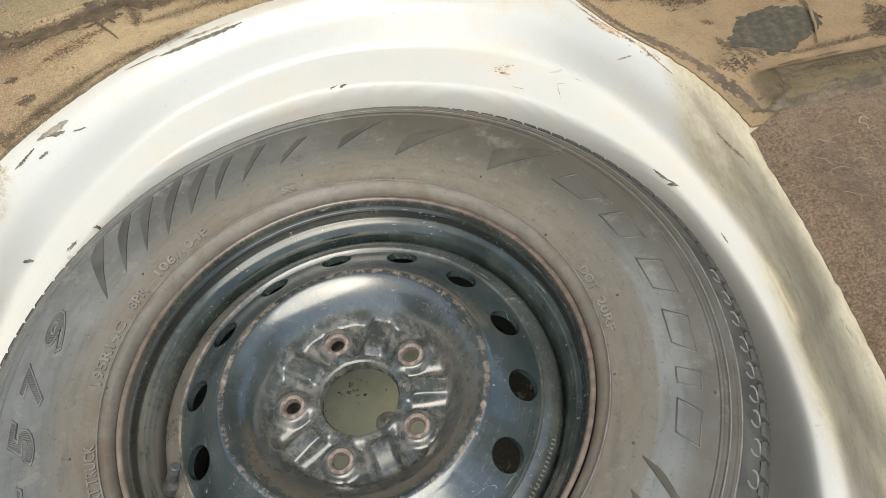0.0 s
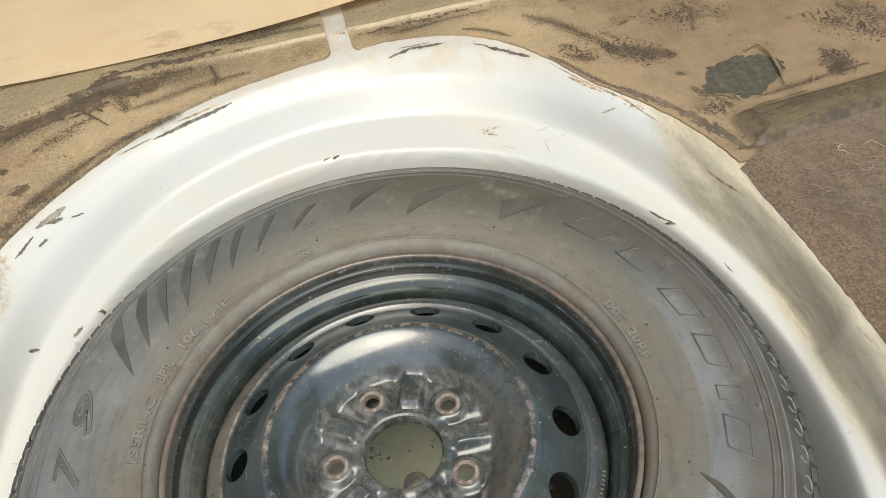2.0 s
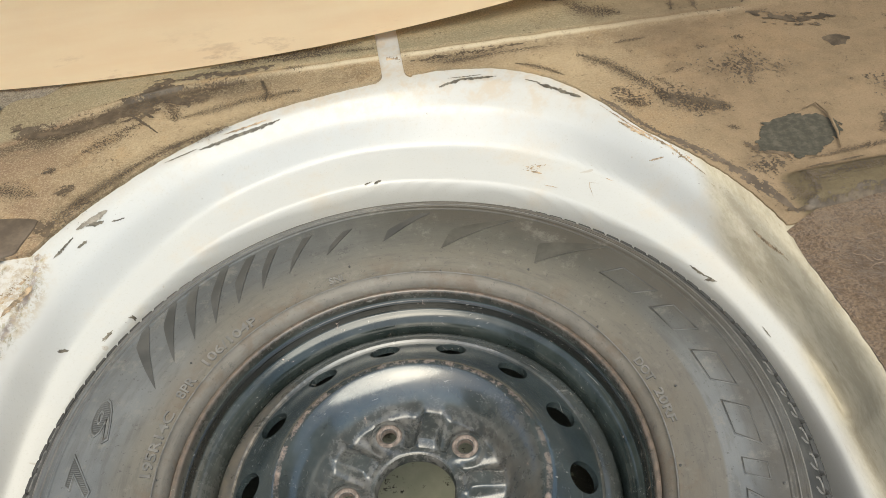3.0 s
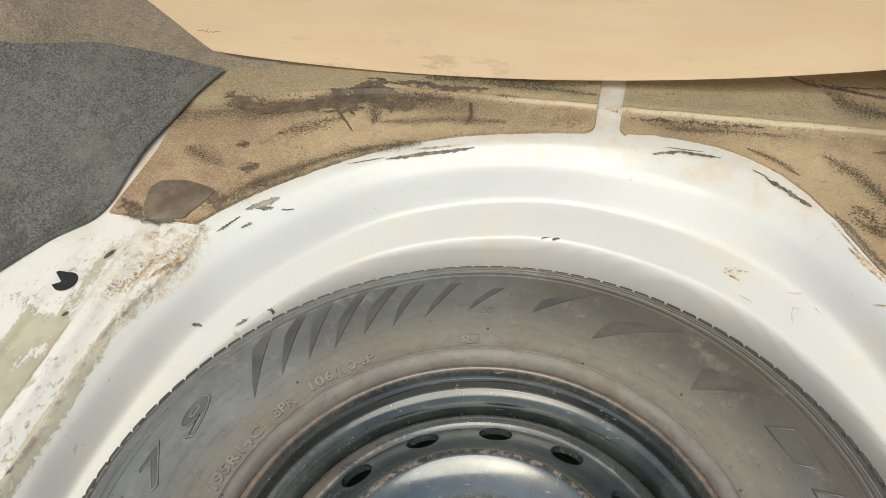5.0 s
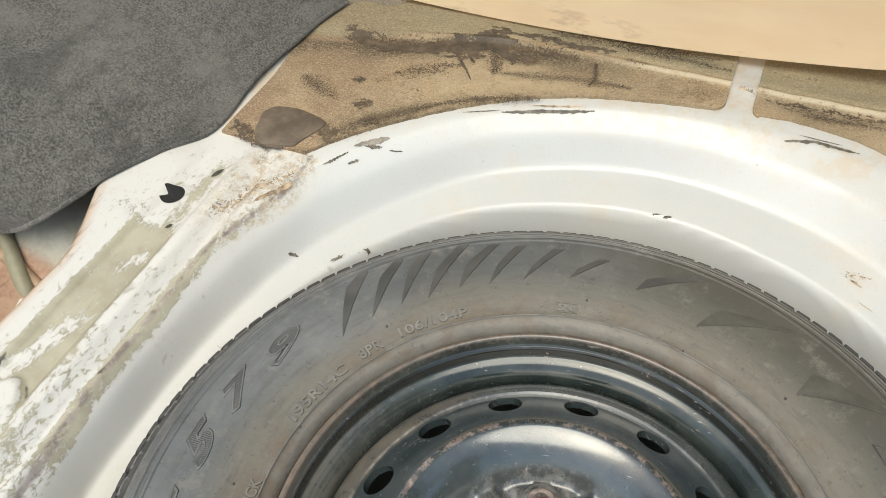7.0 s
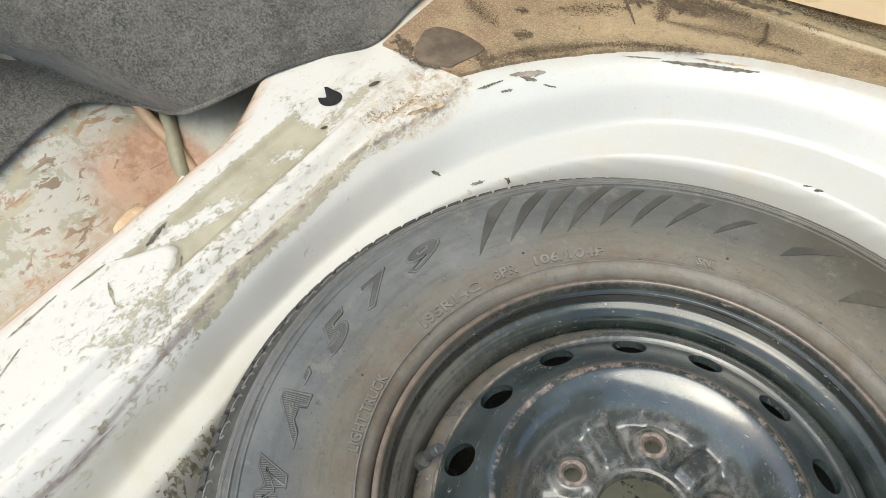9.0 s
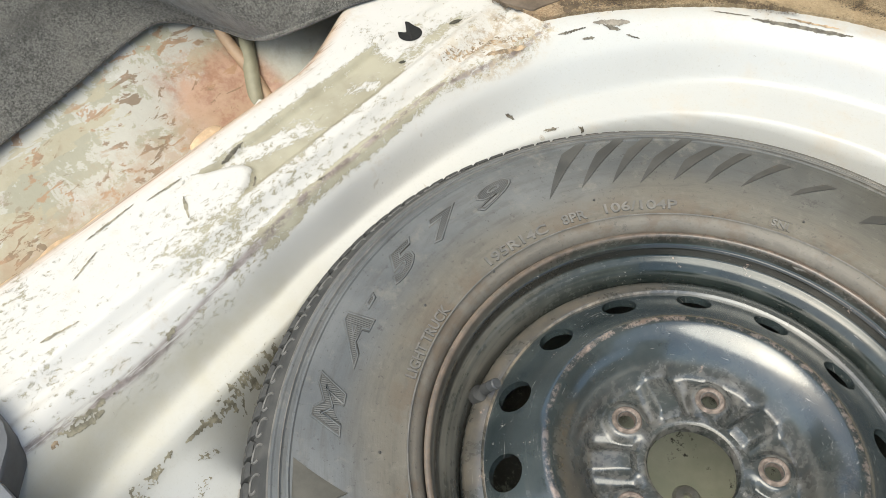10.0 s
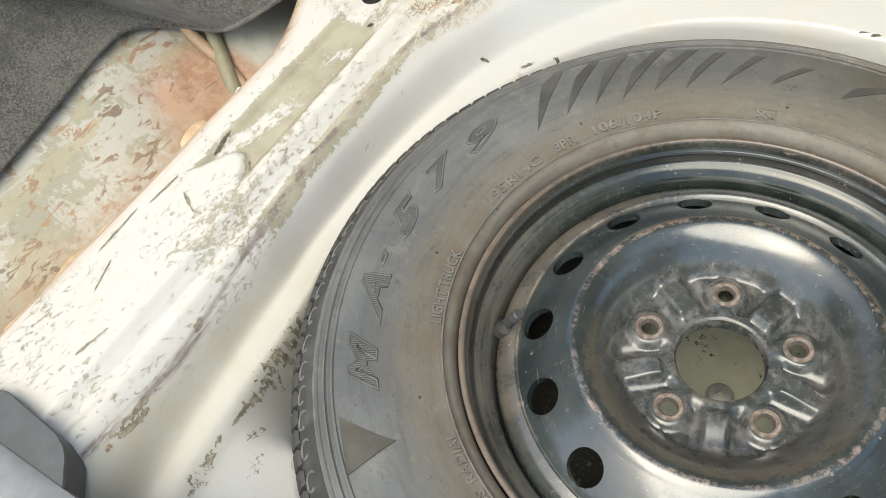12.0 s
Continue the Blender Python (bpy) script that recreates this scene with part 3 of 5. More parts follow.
OLIVE = plain("olive_strap", (0.25, 0.235, 0.165), 0.55, scale=30, spread=0.15)
LINING = plain("roof_lining", (0.30, 0.29, 0.27), 0.9)
HOLE = plain("hole_dark", (0.012, 0.012, 0.012), 0.9)
STEEL = plain("valve_cap_grey", (0.06, 0.063, 0.066), 0.35)
THREAD = plain("pale_thread", (0.40, 0.33, 0.25), 0.9)


# ---- building helpers ----
PLACE = {}


def thing(name, loc, label, category, group="", kind=""):
    """An Empty at a thing's base, to which its parts belong."""
    ob = new(name)
    ob.location = loc
    ob.empty_display_size = 0.05
    PLACE[ob.name] = Matrix.Translation(loc)
    return tagged(ob, label, category, group, kind)


def finish(bm, name, materials, smooth=True, sharp=35):
    me = bpy.data.meshes.new(name)
    bmesh.ops.recalc_face_normals(bm, faces=bm.faces)
    bm.to_mesh(me)
    bm.free()
    for m in materials if isinstance(materials, (list, tuple)) else [materials]:
        me.materials.append(m)
    if smooth:
        me.polygons.foreach_set("use_smooth", [True] * len(me.polygons))
        me.set_sharp_from_angle(angle=radians(sharp))
    return me


def part(name, bm, material, parent=None, label="", smooth=True, sharp=35):
    """Links a bmesh, given in world metres, as one mesh under a thing or a part."""
    me = bm if isinstance(bm, bpy.types.Mesh) else finish(bm, name, material, smooth, sharp)
    ob = new(name, me)
    if parent is not None:
        ob.parent = parent
        ob.matrix_parent_inverse = PLACE.get(parent.name, Matrix()).inverted()
    return tagged(ob, label)


def revolve(bm, prof, n=160, loop=False, lift=None):
    rings = []
    for r, z in prof:
        rings.append([bm.verts.new((r * math.cos(TAU * k / n), r * math.sin(TAU * k / n), z + (lift(r, TAU * k / n) if lift else 0))) for k in range(n)])
    if loop:
        rings.append(rings[0])
    for a, b in zip(rings, rings[1:]):
        for k in range(n):
            bm.faces.new((a[k], a[(k + 1) % n], b[(k + 1) % n], b[k]))
    return rings


def grid(bm, rows, closed=False, skirt=0.0):
    """A sheet through rows of points; skirt gives it that thickness along its border."""
    vs = [[bm.verts.new(p) for p in row] for row in rows]
    n = len(vs[0])
    for a, b in zip(vs, vs[1:]):
        for k in range(n if closed else n - 1):
            bm.faces.new((a[k], a[(k + 1) % n], b[(k + 1) % n], b[k]))
    if skirt:
        border = vs[0] + [r[-1] for r in vs[1:]] + vs[-1][-2::-1] + [r[0] for r in vs[-2:0:-1]]
        low = [bm.verts.new((v.co.x, v.co.y, v.co.z - skirt)) for v in border]
        for k in range(len(border)):
            j = (k + 1) % len(border)
            bm.faces.new((border[k], border[j], low[j], low[k]))
    return vs


def tube(bm, points, radius, n=8, cap=True):
    """A round bar through points."""
    pts = [Vector(p) for p in points]
    rings = []
    for k, p in enumerate(pts):
        d = (pts[min(k + 1, len(pts) - 1)] - pts[max(k - 1, 0)]).normalized()
        side = d.cross(Vector((0, 0, 1)) if abs(d.z) < 0.9 else Vector((1, 0, 0))).normalized()
        up = side.cross(d)
        rad = radius[k] if isinstance(radius, (list, tuple)) else radius
        rings.append([bm.verts.new(p + rad * (math.cos(TAU * j / n) * side + math.sin(TAU * j / n) * up)) for j in range(n)])
    for a, b in zip(rings, rings[1:]):
        for j in range(n):
            bm.faces.new((a[j], a[(j + 1) % n], b[(j + 1) % n], b[j]))
    if cap:
        bm.faces.new(rings[0][::-1]), bm.faces.new(rings[-1])


def rounded_box(bm, size, centre, bevel=0.004, turn=0.0, segments=2):
    made = bmesh.ops.create_cube(bm, size=1.0, matrix=Matrix.LocRotScale(centre, Euler((0, 0, radians(turn))), size))
    edges = list({e for v in made["verts"] for e in v.link_edges})
    bmesh.ops.bevel(bm, geom=edges, offset=bevel, segments=segments, profile=0.5, affect="EDGES")


def smooth_step(a, b, x):
    u = np.clip((np.asarray(x, float) - a) / (b - a), 0, 1)
    return u * u * (3 - 2 * u)


def spline(points, n):
    """A Catmull-Rom curve of n points through a few control points."""
    p = np.array(points, float)
    p = np.vstack([2 * p[0] - p[1], p, 2 * p[-1] - p[-2]])
    out = []
    for u in np.linspace(0, len(p) - 3 - 1e-9, n):
        k, t = int(u), u - int(u)
        a, b, c, d = p[k : k + 4]
        out.append(0.5 * (2 * b + (c - a) * t + (2 * a - 5 * b + 4 * c - d) * t**2 + (3 * b - a - 3 * c + d) * t**3))
    return np.array(out)


# ---- the pressed boot floor with its wheel well ----
FLOOR_Z, DEEP = 0.014, -0.182
# angle, radius of the lower bend, radius of the rim
WELL = [
    (-180, 0.338, 0.387), (-165, 0.340, 0.402), (-155, 0.354, 0.430), (-147, 0.379, 0.463), (-135, 0.430, 0.504), (-130, 0.444, 0.518), (-122, 0.428, 0.498), (-112, 0.385, 0.445),
    (-100, 0.352, 0.400), (-90, 0.345, 0.390), (-60, 0.358, 0.425), (-40, 0.385, 0.470), (-20, 0.366, 0.415), (-5, 0.358, 0.396), (4, 0.357, 0.393), (12, 0.357, 0.398),
    (20, 0.359, 0.408), (26, 0.364, 0.425), (33, 0.369, 0.438), (51, 0.384, 0.463), (62, 0.394, 0.512), (67, 0.396, 0.529), (72, 0.398, 0.537), (80, 0.401, 0.533),
    (88, 0.406, 0.517), (94, 0.407, 0.510), (108, 0.402, 0.501), (116, 0.398, 0.492), (124, 0.390, 0.481), (140, 0.368, 0.467), (148, 0.360, 0.437), (157, 0.350, 0.417),
    (168, 0.341, 0.397), (180, 0.338, 0.387),
]
NT, NR, RMAX = 720, 640, 0.64
_wa, _wb, _wo = (np.array(c) for c in zip(*WELL))
# the step between the lower bend and the slope widens towards the front of the well
_la, _lw = [0, 20, 31, 40, 50, 59, 75, 93, 105, 117, 128, 140, 155], [0.022, 0.024, 0.027, 0.037, 0.050, 0.055, 0.056, 0.054, 0.051, 0.046, 0.038, 0.034, 0.028]


def _round_mean(v, k):
    return np.mean([np.roll(v, s) for s in range(-k, k + 1)], 0)


_ang = np.linspace(-180, 180, NT, endpoint=False)
BEND = _round_mean(np.interp(_ang, _wa, _wb), 7)
RIM = _round_mean(np.interp(_ang, _wa, _wo), 5)
_rad = np.linspace(0, RMAX, NR)
TABLE = np.zeros((NT, NR))
for _k in range(NT):
    b, o = BEND[_k], RIM[_k]
    w = o - b
    corner = float(np.clip((b - 0.350) / 0.045, 0, 1)) if _ang[_k] < -95 else 0.0
    foot = max(b - 0.016, 0.338) * (1 - corner) + 0.338 * corner
    low = (DEEP + 0.03) * (1 - corner) - 0.088 * corner
    led = min(float(np.interp(_ang[_k], _la, _lw)), 0.62 * w) if 0 < _ang[_k] < 155 else min(0.028, 0.38 * w)
    up = w - led
    _r = [0, foot - 0.03, foot - 0.008, foot, b - 0.004, b - 0.0008, b + led * 0.5, b + led, b + led + 0.14 * up, b + led + 0.40 * up, b + led + 0.80 * up, o, RMAX + 1]
    _z = [DEEP, DEEP, DEEP + 0.008, low, -0.064 + 0.010 * corner, -0.0465, -0.0425, -0.0405, -0.0290, -0.0065, 0.0112, FLOOR_Z, FLOOR_Z]
    TABLE[_k] = np.interp(_rad, np.maximum.accumulate(_r), _z)
_ker = np.hanning(9)
_ker /= _ker.sum()
TABLE = np.apply_along_axis(lambda v: np.convolve(np.pad(v, 4, mode="edge"), _ker, mode="valid"), 1, TABLE)
TABLE = np.mean([np.roll(TABLE, s, 0) for s in range(-3, 4)], 0)


def rim_radius(a):
    return float(np.interp((math.degrees(a) + 180) % 360 - 180, _ang, RIM))


def floor_height(x, y):
    """Height of the sheet metal at a place of the plan."""
    x, y = np.asarray(x, float), np.asarray(y, float)
    r, a = np.hypot(x, y), (np.degrees(np.arctan2(y, x)) + 180) / 360 * NT
    i, j = np.floor(a).astype(int) % NT, np.clip(r / RMAX * (NR - 1), 0, NR - 1.001)
    f, k = a - np.floor(a), j.astype(int)
    g = j - k
    z = (1 - f) * ((1 - g) * TABLE[i, k] + g * TABLE[i, k + 1]) + f * ((1 - g) * TABLE[(i + 1) % NT, k] + g * TABLE[(i + 1) % NT, k + 1])
    # long pressed rib ahead of the well
    rib_y = 0.565 - 0.45 * np.clip(-0.18 - x, 0, 1) ** 1.5
    z = z + 0.0052 * np.exp(-(((y - rib_y) / 0.0042) ** 2)) * smooth_step(-0.46, -0.40, x) * smooth_step(0.50, 0.475, x) + 0.004 * smooth_step(0.0, 0.012, y - rib_y)
    # side rail: groove beside the well, channel, raised tail plate, rolled outer edge
    rail = smooth_step(0.30, 0.24, y) * smooth_step(-0.37, -0.39, x)
    z = z + rail * (0.006 * smooth_step(-0.395, -0.405, x) - 0.006 * np.exp(-(((x + 0.388) / 0.006) ** 2)))
    chan = smooth_step(-0.463, -0.456, x) * smooth_step(-0.412, -0.420, x)
    z = z - rail * 0.006 * chan * smooth_step(-0.060 + 0.03 * np.cos((x + 0.437) * 70), -0.054 + 0.03 * np.cos((x + 0.437) * 70), y)
    z = z - 0.014 * smooth_step(-0.485, -0.502, x / (1 + 0.10 * smooth_step(0.08, 0.24, y))) ** 2 * smooth_step(0.32, 0.22, y)
    # rolled lip on the carpet side, with a crease along its foot
    crease = 0.377 - 0.55 * np.clip(y - 0.02, 0, 1) ** 2
    lip = smooth_step(-0.30, -0.18, y) * smooth_step(0.32, 0.14, y)
    z = z + lip * (0.0035 * np.exp(-(((x - crease - 0.008) / 0.006) ** 2)) - 0.004 * np.exp(-(((x - crease) / 0.004) ** 2)))
    return z


def edge_radius(a):
    """Where the sheet ends, from the well's middle."""
    c, s = math.cos(a), math.sin(a)
    side = 0.503 if c < 0 else 0.98
    r = side / max(abs(c), 1e-6)
    r = min(r, 1.02 / s if s > 1e-6 else 9, 0.43 / -s if s < -1e-6 else 9)
    if c < 0:
        r *= 1 + 0.10 * float(smooth_step(0.08, 0.24, r * s))
    return r


def boot_floor():
    bm = bmesh.new()
    rows = []
    inner = [0.0005, 0.06, 0.12, 0.2, 0.28, 0.31, 0.32]
    for k in range(NT):
        a = TAU * k / NT - math.pi
        o, e = float(RIM[k]), edge_radius(a)
        rs = inner + list(np.linspace(0.326, o + 0.012, 52)) + list(o + 0.012 + (max(e, o + 0.03) - o - 0.012) * np.linspace(0.03, 1, 46) ** 1.15)
        x, y = np.array(rs) * math.cos(a), np.array(rs) * math.sin(a)
        z = floor_height(x, y)
        row = [(float(p), float(q), float(h)) for p, q, h in zip(x, y, z)]
        row += [(row[-1][0], row[-1][1], row[-1][2] - d) for d in (0.006, 0.05, 0.2)]
        rows.append(row)
    rows.append(rows[0])
    grid(bm, rows)
    bmesh.ops.remove_doubles(bm, verts=bm.verts, dist=2e-5)
    for f in bm.faces:
        c = f.calc_center_median()
        f.material_index = int(c.x < -0.350 - 0.0165 * float(smooth_step(-0.02, 0.05, c.y)) + 0.034 * float(smooth_step(0.13, 0.26, c.y)) and -0.42 < c.y < 0.305 and c.z > -0.04)
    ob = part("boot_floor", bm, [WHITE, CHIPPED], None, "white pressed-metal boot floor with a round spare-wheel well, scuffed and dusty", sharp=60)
    return tagged(ob, "", "car floor", "", "structure")


def draped(bm, points, lift=0.0006):
    """A flat patch laid on the sheet metal, inside a closed outline of plan points."""
    vs = [bm.verts.new((x, y, float(floor_height(x, y)) + lift)) for x, y in points]
    bm.faces.new(vs)


FLOOR = boot_floor()


def outer_side():
    """Inner skin of the car's side, seen in the gap past the rail."""
    bm = bmesh.new()
    rows = []
    for y in np.linspace(-0.5, 0.62, 60):
        row = []
        for u in np.linspace(0, 1, 44):
            x = -0.47 - 0.45 * u
            z = -0.165 + 0.42 * (0.45 * u) + 0.10 * u * u * u + 0.010 * math.sin(11 * y + 3 * u) + 0.004 * noise.noise(Vector((x * 14, y * 14, 1)))
            z += 0.02 * float(smooth_step(0.13, 0.2, y)) + 0.035 * float(smooth_step(0.125, 0.165, y) * smooth_step(-0.68, -0.62, x))
            row.append((x, y, z))
        rows.append(row)
    grid(bm, rows)
    ob = part("wall_side", bm, SIDE, None, "stained inner body side, grey-white primer with rust-red sealer")
    return tagged(ob, "", "car body", "", "structure")


outer_side()


def plain_wall(name, corners, material, label, category):
    bm = bmesh.new()
    a, b, c, d = (Vector(p) for p in corners)
    n = (b - a).cross(d - a).normalized() * 0.02
    vs = [bm.verts.new(p) for p in (a, b, c, d, a + n, b + n, c + n, d + n)]
    for f in ((0, 1, 2, 3), (7, 6, 5, 4), (0, 4, 5, 1), (1, 5, 6, 2), (2, 6, 7, 3), (3, 7, 4, 0)):
        bm.faces.new([vs[k] for k in f])
    return tagged(part(name, bm, material, None, label, smooth=False), "", category, "", "structure")


plain_wall("wall_front", [(-1.0, 1.03, -0.25), (1.0, 1.03, -0.25), (1.0, 1.03, 0.93), (-1.0, 1.03, 0.93)], LINING, "plain grey seat back that closes the boot", "car body")
def side_wall(name, x, y0, label):
    """Side of the boot, unseen, with the opening of its quarter window added for light."""
    bm = bmesh.new()
    for ya, yb, za, zb in ((y0, 1.03, -0.25, 0.42), (y0, 1.03, 0.84, 0.92), (y0, 0.02, 0.42, 0.84), (0.93, 1.03, 0.42, 0.84)):
        bmesh.ops.create_cube(bm, size=1.0, matrix=Matrix.LocRotScale((x, 0.5 * (ya + yb), 0.5 * (za + zb)), None, (0.02, yb - ya, zb - za)))
    return tagged(part(name, bm, LINING, None, label, smooth=False), "", "car body", "", "structure")


side_wall("wall_left", -0.97, -0.66, "plain grey unseen side lining of the boot with an open window added for light")
side_wall("wall_right", 0.995, -0.45, "plain grey unseen side lining of the boot with an open window added for light")
# unseen roof, added: its edge sets how far daylight reaches into the boot
plain_wall("ceiling", [(-1.0, 0.31, 0.92), (1.0, 0.31, 0.92), (1.0, 1.05, 0.92), (-1.0, 1.05, 0.92)], LINING, "plain grey unseen roof lining added over the boot to shade it", "car body")
plain_wall("ground", [(-40, -40, -0.80), (-40, 40, -0.80), (40, 40, -0.80), (40, -40, -0.80)], plain("concrete", (0.30, 0.28, 0.25), 0.9, scale=3), "grey concrete ground under the car", "ground")


# ---- sound pads, carpet, felt ----
def sheet_on_floor(name, a0, a1, near, far, material, label, category, rise, thick, rows=120, cols=60, clamp=None, lump=0.0012):
    bm = bmesh.new()
    out = []
    for a in np.radians(np.linspace(a0, a1, rows)):
        row = []
        for u in np.linspace(0, 1, cols):
            n, f = near(a), max(far(a), near(a) + 0.002)
            r = n + (f - n) * u**1.2
            x, y = r * math.cos(a), r * math.sin(a)
            if clamp:
                x, y = clamp(x, y)
            z = float(floor_height(x, y)) + thick + rise(x, y) + lump * noise.noise(Vector((x * 30, y * 30, 3)))
            row.append((x, y, z))
        out.append(row)
    grid(bm, out, skirt=thick + 0.001)
    return tagged(part(name, bm, material, None, label, sharp=50), "", category)


def ragged(a, size=0.0012):
    return size * (noise.noise(Vector((math.cos(a) * 40, math.sin(a) * 40, 5))) + 0.6 * noise.noise(Vector((math.cos(a) * 130, math.sin(a) * 130, 5))))


def pressing(x, y):
    """Raised pressing under the pad, along the carpet."""
    return 0.010 * smooth_step(0.405, 0.425, x) * smooth_step(0.203, 0.215, y - 0.12 * (x - 0.43)) * smooth_step(0.262, 0.246, y - 0.06 * (x - 0.43))


def fillet(x, y):
    """Rounds a pad's corner where the strip of bare paint meets the well."""
    return 0.010 * math.exp(-max(0.0, math.hypot(x, y) - rim_radius(math.atan2(y, x)) - 0.003) / 0.004)


PAD_LEFT = sheet_on_floor(
    "sound_pad", 147.0, 87.6,
    lambda a: (rim_radius(a) if a < radians(139.8) else 0.300 / math.sin(a)) + 0.004 + ragged(a),
    lambda a: min(0.468 / max(-math.cos(a), 1e-6), 0.80 / math.sin(a)),
    PAD, "tan dirt-caked sound-deadening pad stuck on the boot floor", "sound pad",
    lambda x, y: 0.0, 0.004, rows=190, cols=130, clamp=lambda x, y: (max(min(x, 0.0215 - 0.025 * max(0, y - 0.53) - fillet(x, y)), -0.460 - 0.12 * max(0, y - 0.41)), y))

PAD_RIGHT = sheet_on_floor(
    "sound_pad", 86.6, 16.0,
    lambda a: max(rim_radius(a) + 0.004, 0.143 / (math.sin(a) - 0.12 * math.cos(a))) + ragged(a),
    lambda a: min(0.95 / max(math.cos(a), 1e-6), 0.95 / math.sin(a)),
    PAD, "tan and brown sound-deadening pad with a raised pressing, beside the carpet", "sound pad",
    lambda x, y: 0.0010 * math.exp(-(((y - 0.567) / 0.014) ** 2)) + float(pressing(x, y)),
    0.0024, rows=220, cols=130, clamp=lambda x, y: (max(x, 0.0490 - 0.015 * max(0, y - 0.53) + fillet(x, y)), y))

sheet_on_floor(
    "carpet", 25.6, -58.0,
    lambda a: rim_radius(a) + 0.001 + ragged(a, 0.0016),
    lambda a: min(0.95 / max(math.cos(a), 1e-6), 0.150 / (math.sin(a) - 0.12 * math.cos(a)) if a > 0.20 else 9, 0.42 / -math.sin(a) if a < -0.05 else 9),
    CARPET, "worn red-brown fibre carpet with loose threads, beside the wheel well", "carpet",
    lambda x, y: -0.0006 + 0.001 * noise.noise(Vector((x * 9, y * 9, 8))) + 0.0055 * float(smooth_step(0.0, 0.03, math.hypot(x, y) - rim_radius(math.atan2(y, x)))), 0.0012, rows=120, cols=60, lump=0.002)


def felt_sheet(name, edge, across, material, label, rows=46, cols=90, seed=2):
    """A thick felt swept from a curved lower edge along a second curve."""
    bm = bmesh.new()
    low, side = spline(edge, cols), spline(across, rows)
    out = []
    for s in side - side[0]:
        row = []
        for p in low:
            q = Vector(p) + Vector(s)
            away = min(1.0, Vector(s).length / 0.08)
            q.z += 0.005 * noise.noise(q * 9 + Vector((0, 0, seed))) + away * (0.004 + 0.005 * noise.noise(q * 5 + Vector((3, 0, seed))) - 0.005 * abs(noise.noise(Vector((q.x * 7 + q.y * 4, q.y * 6 - q.x * 5, seed)))))
            q.x = max(q.x, -0.945)
            row.append(q)
        out.append(row)
    grid(bm, out, skirt=0.006)
    ob = tagged(part(name, bm, material, None, label, sharp=60), "", "felt lining")
    hem = bmesh.new()
    tube(hem, [p + Vector((0, 0, -0.003)) for p in out[0]], [0.0028 + 0.0009 * noise.noise(p * 60) for p in out[0]], 8)
    part("cut_edge", hem, material, ob, "frayed cut edge of the felt")
    return ob


felt_sheet("felt_lining", [(-0.446, 0.564, 0.03), (-0.462, 0.50, 0.028), (-0.474, 0.40, 0.025), (-0.470, 0.305, 0.022), (-0.497, 0.25, 0.024), (-0.522, 0.195, 0.026),
           (-0.537, 0.164, 0.02), (-0.576, 0.132, 0.0), (-0.625, 0.130, -0.026), (-0.690, 0.125, -0.040), (-0.718, 0.083, -0.021), (-0.718, 0.038, -0.019), (-0.710, -0.035, -0.022), (-0.707, -0.087, -0.029), (-0.702, -0.191, -0.042), (-0.695, -0.30, -0.050)],
           [(-0.446, 0.564, 0.03), (-0.495, 0.540, 0.052), (-0.545, 0.515, 0.077), (-0.600, 0.475, 0.103), (-0.655, 0.43, 0.133), (-0.76, 0.37, 0.20), (-0.90, 0.30, 0.30)],
           FELT_GREY, "thick dark-grey felt lining, cut edge hanging loose over body side")
felt_sheet("felt_lining", [(-0.35, 0.625, 0.027), (-0.446, 0.548, 0.020), (-0.523, 0.530, 0.048), (-0.608, 0.474, 0.088), (-0.646, 0.407, 0.115), (-0.76, 0.35, 0.18), (-0.90, 0.28, 0.28)],
           [(0, 0, 0), (0.0, 0.1, 0.01), (-0.01, 0.25, 0.03), (-0.02, 0.45, 0.06)],
           FELT_PALE, "pale grey-brown felt with frayed threads behind the darker felt", seed=6)


def floor_board():
    """The hardboard boot floor, lifted out and leant against the seat back."""
    bm = bmesh.new()
    rows, back, lean = [], 0.004, math.tan(radians(36))
    for u in np.linspace(0, 1, 30):
        row = []
        for x in np.linspace(-0.80, 0.72, 90):
            low = 0.026 + 0.135 * (x + 0.22) ** 2
            z = low + (0.56 - low) * u
            row.append((x, 0.592 + 0.012 * (x + 0.25) + (low - 0.026) * 0.404 + (z - low) * lean, z))
        rows.append(row)
    grid(bm, rows)
    bmesh.ops.solidify(bm, geom=bm.faces[:], thickness=-back)
    ob = part("floor_board", bm, BOARD, None, "pale peach hardboard boot floor leaning upright, rounded lower edge on the pads", sharp=40)
    return tagged(ob, "", "board")


floor_board()


# ---- the spare wheel ----
WHEEL = thing("spare_wheel", (0, 0, DEEP), "spare wheel in its well, worn tyre on a rusty black rim", "wheel")
LUG0 = radians(107.5)

TYRE_TOP = [
    (0.1925, -0.014), (0.1952, -0.005), (0.1966, 0.0030), (0.1985, 0.0072), (0.2015, 0.0093), (0.2044, 0.0106), (0.2050, 0.0121), (0.2060, 0.0122), (0.2068, 0.0107), (0.2105, 0.0112), (0.218, 0.0136), (0.226, 0.0158),
    (0.245, 0.0186), (0.262, 0.0198), (0.276, 0.0198), (0.2842, 0.0196), (0.2852, 0.0208), (0.2868, 0.0207), (0.2880, 0.0188), (0.2902, 0.0183), (0.2914, 0.0194), (0.2930, 0.0190),
    (0.2942, 0.0170), (0.2966, 0.0160), (0.2978, 0.0167), (0.2995, 0.0160), (0.3008, 0.0134), (0.306, 0.0095), (0.3125, 0.0020), (0.3178, -0.0065), (0.3212, -0.016),
    (0.3232, -0.028), (0.3242, -0.045),
]
